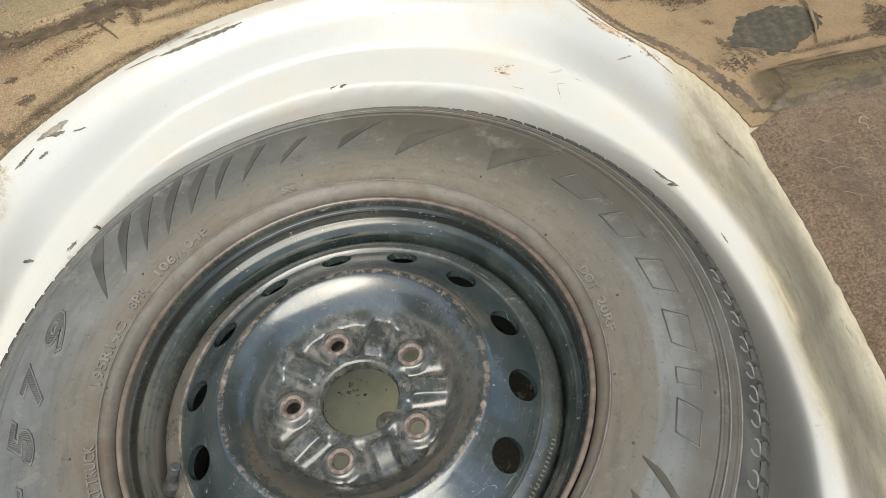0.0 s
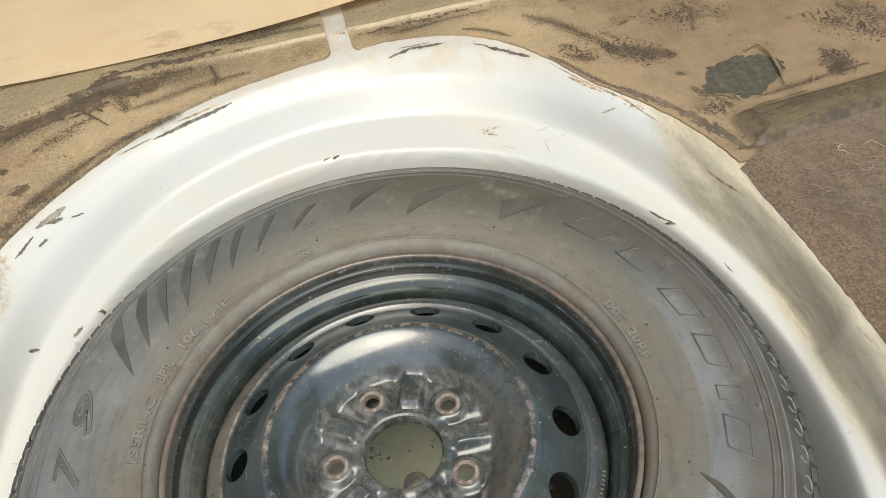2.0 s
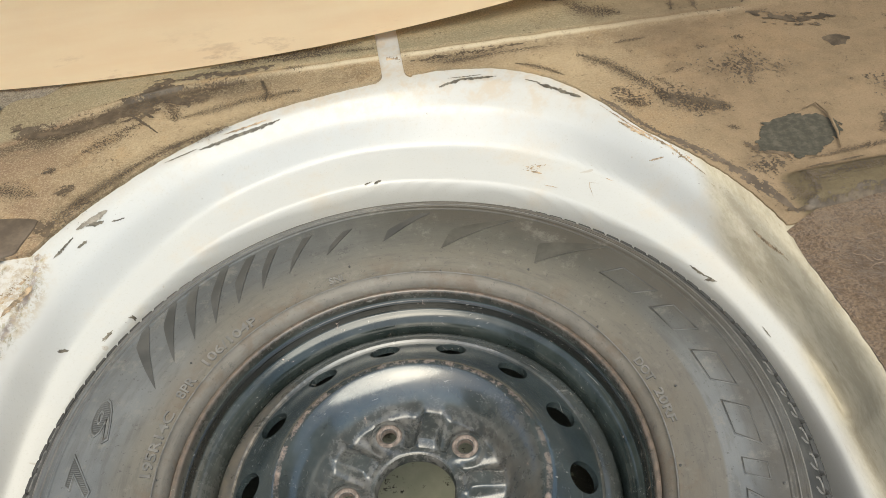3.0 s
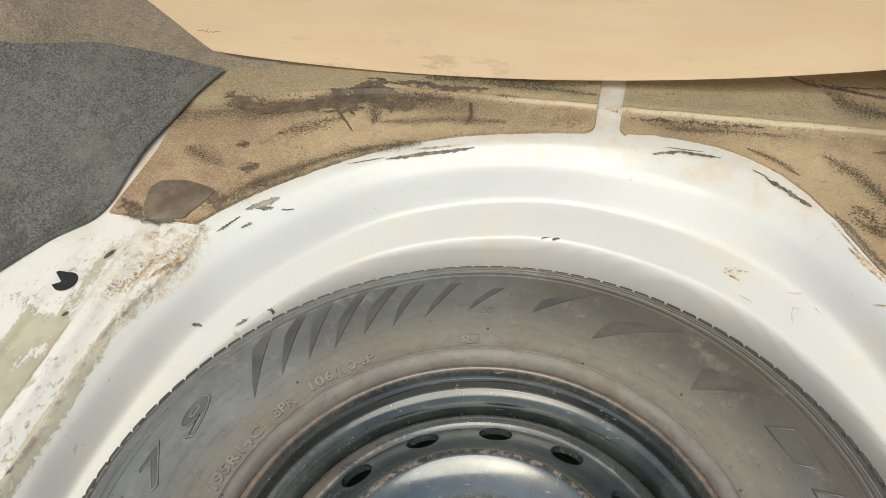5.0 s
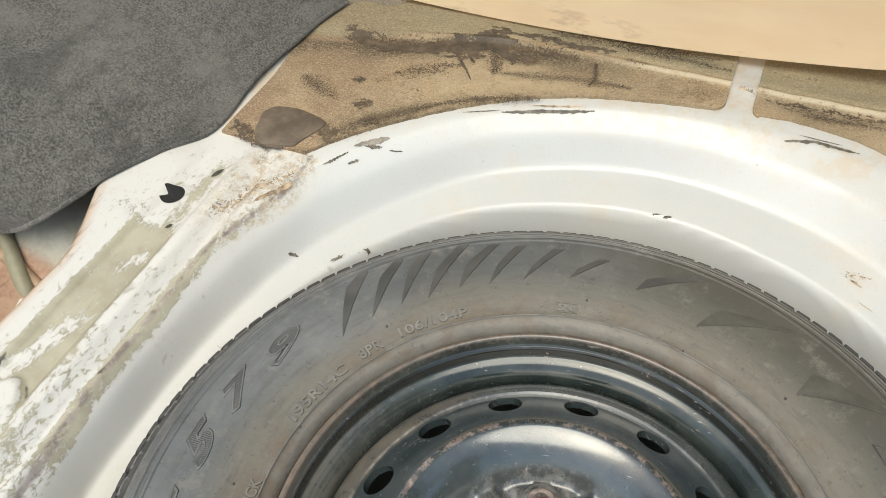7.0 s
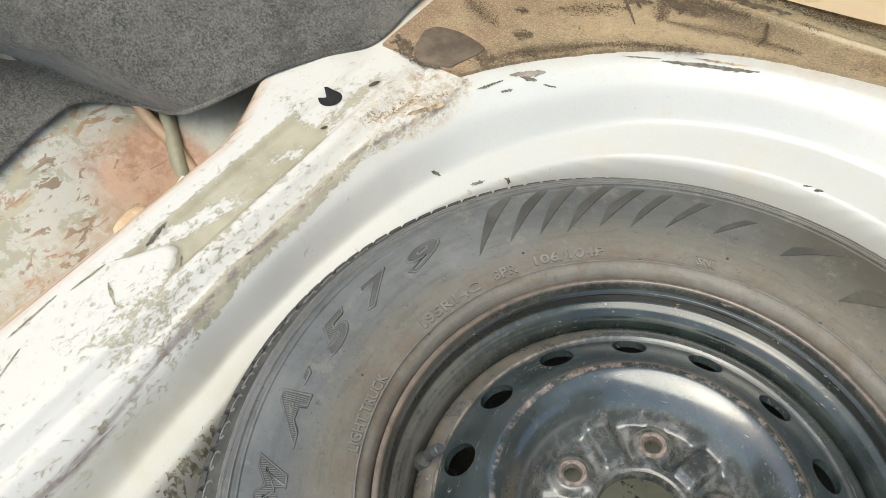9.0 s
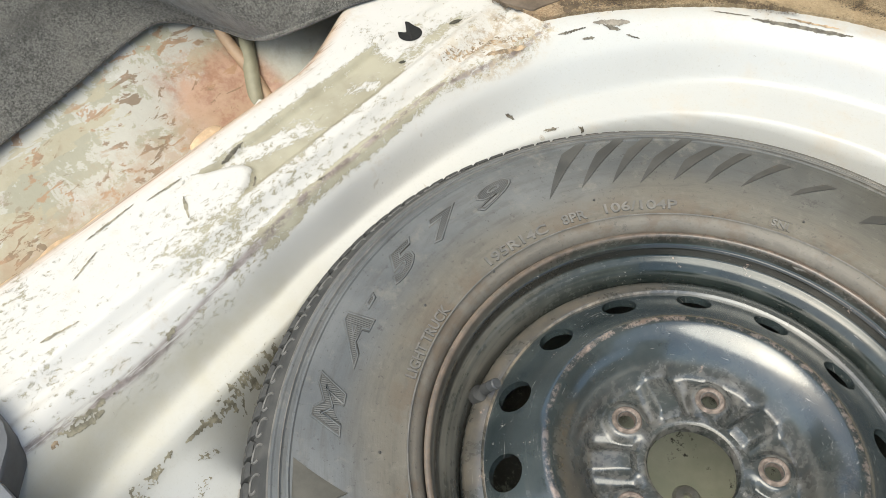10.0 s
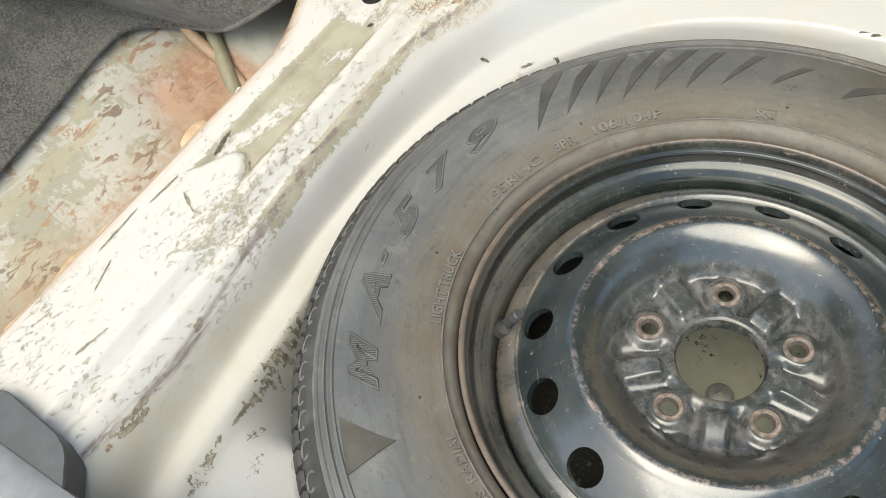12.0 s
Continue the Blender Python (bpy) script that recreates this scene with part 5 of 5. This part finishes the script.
for k, (path, width, mat) in enumerate([
    ([(-0.197, 0.443), (-0.159, 0.461), (-0.106, 0.481)], 0.0045, CHIP), ([(-0.17, 0.463), (-0.12, 0.481)], 0.0030, BROWN_CHIP), ([(-0.235, 0.425), (-0.20, 0.444)], 0.0020, CHIP), ([(0.088, 0.503), (0.116, 0.507), (0.157, 0.502)], 0.0050, CHIP), ([(0.10, 0.512), (0.14, 0.509)], 0.0020, CHIP),
    ([(0.203, 0.476), (0.226, 0.455), (0.245, 0.437)], 0.0065, CHIP), ([(0.19, 0.487), (0.206, 0.476)], 0.0025, CHIP), ([(-0.319, 0.336), (-0.306, 0.347), (-0.292, 0.361)], 0.0080, GREY_CHIP), ([(-0.310, 0.341), (-0.295, 0.350)], 0.0045, CHIP), ([(-0.338, 0.300), (-0.322, 0.326)], 0.0030, CHIP),
    ([(-0.318, 0.316), (-0.310, 0.326)], 0.0032, CHIP), ([(-0.288, 0.351), (-0.276, 0.358)], 0.0020, CHIP), ([(-0.372, 0.224), (-0.361, 0.246), (-0.353, 0.264)], 0.0065, BROWN_CHIP), ([(-0.366, 0.238), (-0.357, 0.256)], 0.0028, CHIP), ([(-0.334, 0.211), (-0.327, 0.216)], 0.0036, CHIP),
], 0):
    streak("paint_chip", path, width * (0.55 if mat is PRIMER_CHIP else 0.75), mat, FLOOR, seed=k)
for k, (path, width, mat) in enumerate([
    ([(-0.297, 0.225), (-0.288, 0.239)], 0.0042, CHIP), ([(-0.274, 0.254), (-0.269, 0.257)], 0.0035, CHIP), ([(-0.018, 0.407), (-0.009, 0.410)], 0.0026, CHIP), ([(-0.006, 0.407), (0.002, 0.410)], 0.0036, CHIP), ([(0.344, 0.120), (0.347, 0.106)], 0.0014, CHIP),
    ([(0.305, 0.211), (0.313, 0.196), (0.323, 0.182)], 0.0020, CHIP), ([(0.314, 0.190), (0.322, 0.183)], 0.0028, CHIP), ([(0.235, 0.328), (0.2345, 0.343), (0.236, 0.350), (0.246, 0.346)], 0.0010, BROWN_CHIP), ([(0.176, 0.384), (0.187, 0.377)], 0.0034, BROWN_CHIP), ([(0.186, 0.360), (0.20, 0.352)], 0.0014, BROWN_CHIP),
    ([(0.262, 0.417), (0.286, 0.373), (0.316, 0.327), (0.338, 0.281)], 0.0022, BROWN_CHIP), ([(0.275, 0.385), (0.300, 0.345)], 0.0040, BROWN_CHIP), ([(0.29, 0.40), (0.27, 0.415)], 0.0020, CHIP), ([(0.295, 0.33), (0.308, 0.322)], 0.0016, BROWN_CHIP), ([(0.255, 0.352), (0.262, 0.345)], 0.0016, BROWN_CHIP),
], 15):
    streak("paint_chip", path, width * (0.55 if mat is PRIMER_CHIP else 0.75), mat, FLOOR, seed=k)
for k, (path, width, mat) in enumerate([
    ([(0.360, 0.205), (0.372, 0.16)], 0.0014, BROWN_CHIP), ([(-0.324, -0.100), (-0.321, -0.125)], 0.0100, PRIMER_CHIP), ([(-0.316, -0.196), (-0.314, -0.222)], 0.0040, PRIMER_CHIP), ([(-0.369, -0.172), (-0.366, -0.182)], 0.0060, PRIMER_CHIP), ([(-0.357, -0.250), (-0.356, -0.280)], 0.0060, PRIMER_CHIP),
    ([(-0.357, -0.287), (-0.355, -0.293)], 0.0050, BROWN_CHIP), ([(-0.385, 0.004), (-0.383, 0.012)], 0.0050, CHIP), ([(-0.470, -0.075), (-0.472, -0.11)], 0.0040, PRIMER_CHIP), ([(-0.452, -0.088), (-0.430, -0.100)], 0.0055, PRIMER_CHIP), ([(-0.478, -0.12), (-0.476, -0.17)], 0.0035, PRIMER_CHIP),
    ([(-0.46, -0.17), (-0.45, -0.20)], 0.0030, PRIMER_CHIP), ([(-0.459, -0.040), (-0.462, -0.012)], 0.0036, CHIP), ([(-0.427, -0.030), (-0.418, -0.040)], 0.0030, CHIP), ([(-0.430, 0.240), (-0.426, 0.252)], 0.0080, PATCH), ([(-0.430, 0.162), (-0.427, 0.168)], 0.0060, PATCH),
    ([(-0.414, -0.22), (-0.42, -0.25)], 0.0050, PRIMER_CHIP),
], 30):
    streak("paint_chip", path, width * (0.55 if mat is PRIMER_CHIP else 0.75), mat, FLOOR, seed=k)

for k, (c, size, each, mat, along) in enumerate([
    ((-0.321, -0.130), (0.040, 0.0075), 0.0010, PRIMER_CHIP, 1.66), ((-0.318, -0.175), (0.045, 0.0065), 0.0009, PRIMER_CHIP, 1.66), ((-0.310, -0.262), (0.05, 0.0045), 0.0008, PRIMER_CHIP, 1.78), ((-0.302, -0.213), (0.016, 0.004), 0.0006, PRIMER_CHIP, 1.6), ((-0.300, -0.312), (0.02, 0.005), 0.0010, BROWN_CHIP, 1.9), ((-0.285, -0.235), (0.02, 0.004), 0.0007, PRIMER_CHIP, 1.7),
    ((-0.360, -0.26), (0.04, 0.003), 0.0010, PRIMER_CHIP, 1.6), ((-0.39, 0.22), (0.05, 0.012), 0.0010, BROWN_CHIP, 1.2), ((-0.372, 0.255), (0.04, 0.010), 0.0010, BROWN_CHIP, 0.9),
    ((0.31, 0.335), (0.07, 0.004), 0.0008, BROWN_CHIP, -1.0), ((0.18, 0.39), (0.02, 0.006), 0.0008, BROWN_CHIP, 0.0),
]):
    flakes("paint_flakes", c, size, each, mat, FLOOR, seed=k, along=along)

# drain hole in the rail, painted as a flat dark patch, with the bent tab that half closes it
bm = bmesh.new()
draped(bm, [(-0.4520 + 0.0120 * math.cos(t) * bite, 0.2030 + 0.0125 * math.sin(t) * bite) for t in np.linspace(0, TAU, 72)[:-1] for bite in [1 - 0.62 * max(0.0, math.cos(2.6 * (t - 3.35))) ** 0.6 * (abs(t - 3.35) < 0.6)]], 0.0007)
part("drain_hole", bm, HOLE, FLOOR, "flat dark patch for the drain hole in the rail", smooth=False)

# bolt plate at the bottom of the well
bm = bmesh.new()
revolve(bm, [(0.0035, DEEP + 0.001), (0.004, DEEP + 0.006), (0.010, DEEP + 0.005), (0.013, DEEP + 0.0005)], 24)
bmesh.ops.translate(bm, verts=bm.verts, vec=(0.002, 0.048, 0))
part("clamp_nut", bm, plain("bare_zinc", (0.5, 0.5, 0.47), 0.4, metal=0.5), FLOOR, "small zinc clamp nut in the well's floor")


def patch_on(pad, outline, material, thick, label, name="rubber_patch", bed=0.004):
    """A plug or patch with thickness and a rounded rim, lying on a pad."""
    bm = bmesh.new()
    c = np.mean(outline, 0)
    o = np.array([*outline, outline[0]])
    loop = np.stack([np.interp(np.linspace(0, len(outline), 60)[:-1], np.arange(len(o)), o[:, q]) for q in (0, 1)], 1)
    loop = 0.25 * np.roll(loop, 1, 0) + 0.5 * loop + 0.25 * np.roll(loop, -1, 0)
    rings = []
    for f, h in ((1.03, -0.002), (1.0, thick * 0.7), (0.95, thick), (0.5, thick * 0.9), (0.0004, thick * 0.9)):
        ring = []
        for p in loop:
            x, y = c + (p - c) * f
            ring.append((float(x), float(y), float(floor_height(x, y)) + bed + h))
        rings.append(ring)
    grid(bm, rings, closed=True)
    return part(name, bm, material, pad, label, sharp=50)


patch_on(PAD_LEFT, [(-0.4340, 0.344), (-0.4262, 0.358), (-0.4010, 0.3625), (-0.380, 0.3590), (-0.3590, 0.3525), (-0.3625, 0.3380), (-0.3710, 0.3165), (-0.3740, 0.3055), (-0.392, 0.3010), (-0.4075, 0.2965), (-0.4195, 0.3040), (-0.4270, 0.3180)], PLUG, 0.0022, "dark brown rubber plug")
stain("tar_shade_smear", [(-0.362, 0.348), (-0.350, 0.340), (-0.347, 0.328)], 0.022, GRIME, PAD_LEFT, base=0.0040, lift=0.0005, seed=95, full=0.42, grain=0.35, torn=1.4)
stain("tar_shade_smear", [(-0.455, 0.322), (-0.440, 0.308), (-0.422, 0.300)], 0.014, TAR, PAD_LEFT, base=0.0040, lift=0.0005, seed=96, full=0.42, grain=0.35, torn=1.4)
stain("tar_patch", [(0.412, 0.307), (0.436, 0.313), (0.462, 0.317), (0.484, 0.319)], 0.060, PATCH, PAD_RIGHT, base=0.0024, lift=0.0012, seed=91, full=0.68, grain=0.45, torn=0.5, label="dark grey tar patch with torn edges")
stain("tar_patch", [(0.470, 0.340), (0.484, 0.330), (0.486, 0.300)], 0.020, PATCH, PAD_RIGHT, base=0.0024, lift=0.0013, seed=92, full=0.62, grain=0.8, torn=0.5, label="dark grey tar patch with torn edges")
stain("tar_shade_smear", [(0.392, 0.312), (0.402, 0.298), (0.425, 0.288), (0.44, 0.284)], 0.016, GRIME, PAD_RIGHT, base=0.0024, lift=0.0009, seed=93, full=0.45, grain=0.4, torn=1.3)
bm = bmesh.new()
tube(bm, [(0.470, 0.352, 0.020), (0.487, 0.358, 0.0215), (0.492, 0.338, 0.0215), (0.487, 0.305, 0.0215), (0.481, 0.282, 0.020)], [0.0008, 0.0014, 0.0017, 0.0014, 0.0008], 8)
part("patch_lip", bm, PAD, PAD_RIGHT, "raised lip of the pad round the patch")

for k, (path, width, mat, full) in enumerate([
    ([(-0.425, 0.522), (-0.381, 0.505), (-0.345, 0.508), (-0.313, 0.516)], 0.022, GRIME, 0.44), ([(-0.320, 0.518), (-0.290, 0.530), (-0.262, 0.540), (-0.246, 0.545)], 0.036, GRIME, 0.50), ([(-0.272, 0.556), (-0.250, 0.562), (-0.226, 0.562)], 0.026, TAR, 0.55),
    ([(-0.250, 0.545), (-0.232, 0.540), (-0.214, 0.522)], 0.018, TAR, 0.50), ([(-0.232, 0.575), (-0.20, 0.577), (-0.16, 0.574), (-0.11, 0.577)], 0.014, TAR, 0.40), ([(-0.222, 0.540), (-0.190, 0.536)], 0.013, GRIME, 0.42),
]):
    stain("tar_shade_smear", path, width, mat, PAD_LEFT, base=0.0040, lift=0.0009, seed=140 + k, full=full, grain=0.45, torn=1.05)
for k, (path, width) in enumerate([
    ([(-0.415, 0.505), (-0.362, 0.507), (-0.323, 0.519), (-0.285, 0.532)], 0.020), ([(-0.295, 0.530), (-0.262, 0.542), (-0.232, 0.548)], 0.034), ([(-0.24, 0.55), (-0.19, 0.553), (-0.15, 0.556)], 0.013), ([(-0.240, 0.540), (-0.232, 0.515), (-0.226, 0.495)], 0.013), ([(-0.226, 0.528), (-0.19, 0.533)], 0.012),
    ([(-0.285, 0.523), (-0.247, 0.477)], 0.0035), ([(-0.268, 0.522), (-0.255, 0.508)], 0.004), ([(-0.127, 0.554), (-0.120, 0.530), (-0.121, 0.508)], 0.0065), ([(-0.10, 0.568), (-0.07, 0.566)], 0.006), ([(-0.445, 0.318), (-0.425, 0.306)], 0.010), ([(-0.32, 0.372), (-0.305, 0.385)], 0.007), ([(-0.235, 0.443), (-0.215, 0.452)], 0.006), ([(-0.365, 0.43), (-0.358, 0.437)], 0.007), ([(-0.345, 0.39), (-0.33, 0.398)], 0.008),
]):
    streak("tar_stain", path, width, TAR if 0.03 < width < 0.04 or width < 0.0066 else GRIME, PAD_LEFT, base=0.0040, lift=0.0011, seed=40 + k, crumbly=width > 0.005)
for k, (path, width) in enumerate([
    ([(0.265, 0.425), (0.280, 0.402), (0.298, 0.368), (0.316, 0.341)], 0.0065), ([(0.312, 0.347), (0.340, 0.315), (0.367, 0.280)], 0.0090), ([(0.360, 0.290), (0.383, 0.246), (0.402, 0.204)], 0.0120), ([(0.408, 0.204), (0.44, 0.203), (0.50, 0.210), (0.58, 0.218), (0.66, 0.226)], 0.011), ([(0.405, 0.245), (0.412, 0.225), (0.424, 0.208)], 0.009),
    ([(0.335, 0.452), (0.352, 0.424)], 0.006), ([(0.372, 0.395), (0.398, 0.384)], 0.006), ([(0.185, 0.518), (0.215, 0.500), (0.235, 0.482)], 0.007), ([(0.10, 0.540), (0.145, 0.543)], 0.008), ([(0.285, 0.442), (0.30, 0.432)], 0.006),
    ([(0.555, 0.478), (0.578, 0.474)], 0.024),
], 0):
    streak("tar_stain", path, width, PLUG if k < 3 else TAR if k in (3, 4, 10) else GRIME, PAD_RIGHT, base=0.0024, lift=0.0004, seed=80 + k, crumbly=width > 0.005 and k > 2 and k != 10)
for k, (path, width) in enumerate([
    ([(0.452, 0.509), (0.464, 0.506)], 0.010), ([(0.402, 0.500), (0.414, 0.496)], 0.009), ([(0.445, 0.470), (0.452, 0.455), (0.436, 0.412)], 0.008), ([(0.610, 0.40), (0.63, 0.375), (0.655, 0.35)], 0.022), ([(0.54, 0.305), (0.56, 0.295)], 0.022),
    ([(0.385, 0.345), (0.395, 0.338)], 0.007), ([(0.435, 0.262), (0.50, 0.268)], 0.003), ([(0.36, 0.455), (0.375, 0.46)], 0.006), ([(0.31, 0.53), (0.35, 0.535)], 0.006), ([(0.42, 0.56), (0.46, 0.57), (0.50, 0.56)], 0.010),
], 11):
    streak("tar_stain", path, width, PLUG if k < 3 else TAR if k in (3, 4, 10) else GRIME, PAD_RIGHT, base=0.0024, lift=0.0004, seed=80 + k, crumbly=width > 0.005 and k > 2 and k != 10)
for k, (pad, c, size, each, along) in enumerate([
    (PAD_LEFT, (-0.06, 0.595), (0.10, 0.012), 0.0012, 0.1), (PAD_LEFT, (-0.33, 0.355), (0.04, 0.012), 0.0014, 0.7), (PAD_LEFT, (-0.44, 0.315), (0.025, 0.008), 0.0016, -0.4),
    (PAD_RIGHT, (0.36, 0.40), (0.06, 0.03), 0.0022, -0.7), (PAD_RIGHT, (0.30, 0.42), (0.04, 0.02), 0.0016, -0.9), (PAD_RIGHT, (0.44, 0.45), (0.03, 0.06), 0.0016, 1.3), (PAD_RIGHT, (0.60, 0.36), (0.08, 0.03), 0.0020, -0.8), (PAD_RIGHT, (0.15, 0.545), (0.12, 0.008), 0.0010, 0.0), (PAD_RIGHT, (0.40, 0.275), (0.03, 0.02), 0.0016, 0.0),
]):
    flakes("tar_specks", c, size, each, TAR, pad, base=0.0040 if pad is PAD_LEFT else 0.0024, seed=200 + k, along=along)


# among the smears, the lines by board and carpet also paint in shadow
for k, (path, width, mat, full, grain) in enumerate([
    ([(0.413, 0.652), (0.405, 0.615), (0.397, 0.577)], 0.009, GRIME, 0.42, 0.5), ([(0.432, 0.632), (0.430, 0.600), (0.429, 0.572)], 0.009, GRIME, 0.42, 0.5), ([(0.487, 0.575), (0.503, 0.595), (0.509, 0.625), (0.500, 0.640)], 0.006, GRIME, 0.50, 0.8),
    ([(0.505, 0.636), (0.460, 0.650), (0.410, 0.655), (0.340, 0.648), (0.270, 0.640)], 0.005, GRIME, 0.42, 0.8), ([(0.272, 0.630), (0.292, 0.608), (0.330, 0.590)], 0.040, GRIME, 0.22, 0.07), ([(0.205, 0.668), (0.254, 0.644), (0.33, 0.629), (0.40, 0.622)], 0.006, TAR, 0.45, 0.6), ([(0.489, 0.556), (0.528, 0.528), (0.585, 0.522)], 0.022, TAR, 0.42, 0.5),
    ([(0.262, 0.515), (0.290, 0.490), (0.314, 0.455), (0.338, 0.418)], 0.030, TAR, 0.18, 0.08), ([(0.330, 0.418), (0.352, 0.396), (0.398, 0.374)], 0.034, TAR, 0.25, 0.08), ([(0.352, 0.408), (0.378, 0.396), (0.400, 0.376)], 0.005, TAR, 0.50, 0.8),
    ([(0.286, 0.418), (0.312, 0.398)], 0.016, GRIME, 0.26, 0.15), ([(0.060, 0.552), (0.12, 0.553), (0.20, 0.556)], 0.010, GRIME, 0.34, 0.4), ([(0.394, 0.207), (0.426, 0.204), (0.46, 0.208), (0.53, 0.2165), (0.62, 0.227), (0.68, 0.234)], 0.012, TAR, 0.66, 0.5), ([(0.445, 0.275), (0.50, 0.280), (0.58, 0.288)], 0.010, GRIME, 0.28, 0.2),
    ([(0.418, 0.236), (0.46, 0.243), (0.52, 0.250)], 0.034, TAR, 0.10, 0.09), ([(0.424, 0.254), (0.430, 0.235), (0.424, 0.217)], 0.016, TAR, 0.26, 0.2), ([(0.50, 0.242), (0.56, 0.248), (0.62, 0.252)], 0.030, GRIME, 0.12, 0.10),
    ([(0.550, 0.325), (0.556, 0.300), (0.540, 0.280)], 0.040, TAR, 0.22, 0.10), ([(0.600, 0.262), (0.64, 0.275), (0.68, 0.29)], 0.030, PATCH, 0.50, 0.5),
]):
    stain("tar_shade_smear", path, width, mat, PAD_RIGHT, base=0.0024, lift=0.0012, seed=160 + k, full=full, grain=grain, torn=1.5)
for k, (path, width, mat, full, grain) in enumerate([
    ([(-0.335, 0.360), (-0.300, 0.392), (-0.262, 0.424)], 0.022, TAR, 0.22, 0.10), ([(-0.262, 0.424), (-0.215, 0.452), (-0.165, 0.470)], 0.016, GRIME, 0.28, 0.14), ([(-0.372, 0.432), (-0.360, 0.436)], 0.010, TAR, 0.40, 0.4),
    ([(-0.350, 0.392), (-0.332, 0.402)], 0.016, GRIME, 0.36, 0.35), ([(-0.430, 0.300), (-0.410, 0.294), (-0.385, 0.300)], 0.008, TAR, 0.42, 0.4), ([(-0.330, 0.460), (-0.30, 0.478), (-0.27, 0.50)], 0.030, GRIME, 0.16, 0.08),
    ([(-0.425, 0.420), (-0.40, 0.405), (-0.375, 0.395)], 0.040, GRIME, 0.13, 0.06), ([(-0.22, 0.50), (-0.15, 0.515), (-0.08, 0.522)], 0.030, TAR, 0.11, 0.06), ([(-0.19, 0.590), (-0.12, 0.597), (-0.03, 0.600)], 0.028, TAR, 0.20, 0.08),
    ([(-0.10, 0.585), (-0.04, 0.588), (0.015, 0.585)], 0.016, TAR, 0.16, 0.10),
]):
    stain("tar_shade_smear", path, width, mat, PAD_LEFT, base=0.0040, lift=0.0008, seed=190 + k, full=full, grain=grain, torn=1.6)
stain("tan_stain", [(0.026, 0.560), (0.036, 0.562), (0.046, 0.560)], 0.009, BROWN_CHIP, FLOOR, base=0.0, lift=0.0008, seed=180, full=0.40, grain=0.5, torn=1.2)


# ---- threads ----
def threads(name, count, place, length, radius, material, label, seed, curl=1.0):
    r = random.Random(seed)
    bm = bmesh.new()
    for _ in range(count):
        p = Vector(place(r))
        a, pts = r.uniform(0, TAU), []
        for _ in range(6):
            pts.append(p.copy())
            a += r.uniform(-1.1, 1.1) * curl
            s = length * r.uniform(0.5, 1.3) / 5
            p = p + Vector((math.cos(a) * s, math.sin(a) * s, r.uniform(-0.3, 0.35) * s))
        tube(bm, spline(pts, 20), radius, 4)
    return tagged(part(name, bm, material, None, label), "", "fibres", "", "stuff")


def on_carpet(r):
    x, y = r.uniform(0.42, 0.66), r.uniform(-0.12, 0.19)
    return x, y, FLOOR_Z + 0.0145


threads("carpet_fibres", 190, on_carpet, 0.018, 0.00035, plain("carpet_fibre", (0.20, 0.145, 0.105), 0.9), "short curled red-brown fibres standing off the carpet", 3)
threads("loose_threads", 3, lambda r: (r.uniform(0.47, 0.51), r.uniform(0.13, 0.17), FLOOR_Z + 0.018), 0.03, 0.00028, THREAD, "pale loose threads on the brown carpet", 5, 1.5)
threads("loose_threads", 3, lambda r: (r.uniform(-0.50, -0.47), r.uniform(0.59, 0.605), 0.055), 0.022, 0.0005, THREAD, "frayed pale threads at the felt's edge", 6, 0.5)

# ---- in the gap past the rail ----
cable = thing("cable", (-0.69, 0.15, -0.10), "tan and olive straps running down behind the felt", "cable")
for pts, rad in (([(-0.80, 0.20, 0.02), (-0.740, 0.157, -0.025), (-0.680, 0.130, -0.050), (-0.634, 0.125, -0.078), (-0.60, 0.12, -0.105)], 0.007), ([(-0.735, 0.22, -0.015), (-0.696, 0.176, -0.040), (-0.629, 0.123, -0.078), (-0.60, 0.10, -0.108)], 0.009)):
    bm = bmesh.new()
    tube(bm, spline(pts, 40), rad, 20)
    part("strand", bm, CABLE if rad < 0.008 else OLIVE, cable)

blob = bmesh.new()
bmesh.ops.create_uvsphere(blob, u_segments=18, v_segments=10, radius=1.0, matrix=Matrix.LocRotScale((-0.508, -0.020, 0.001), Euler((0, 0, 0.2)), (0.011, 0.020, 0.006)))
for v in blob.verts:
    v.co += 0.0015 * noise.noise_vector(v.co * 90)
part("sealer_blob", blob, SEALER, FLOOR, "tan blob of sealer on the rail's edge")
blob = bmesh.new()
rounded_box(blob, (0.006, 0.010, 0.004), (-0.505, 0.043, 0.002), 0.001, turn=20)
part("clip_tab", blob, plain("white_clip", (0.75, 0.73, 0.68), 0.4), FLOOR, "small white plastic clip on the rail's edge")
bm = bmesh.new()
grid(bm, [[(-0.502 - 0.004 * k - 0.012 * (0.5 + 0.5 * noise.noise(Vector((y * 30, 2, 1)))) * (k > 0), y, 0.004 - 0.005 * k) for k in range(4)] for y in np.linspace(-0.26, -0.12, 40)], skirt=0.003)
part("sealer_strip", bm, SEALER, FLOOR, "smeared tan sealer along the rail's edge")
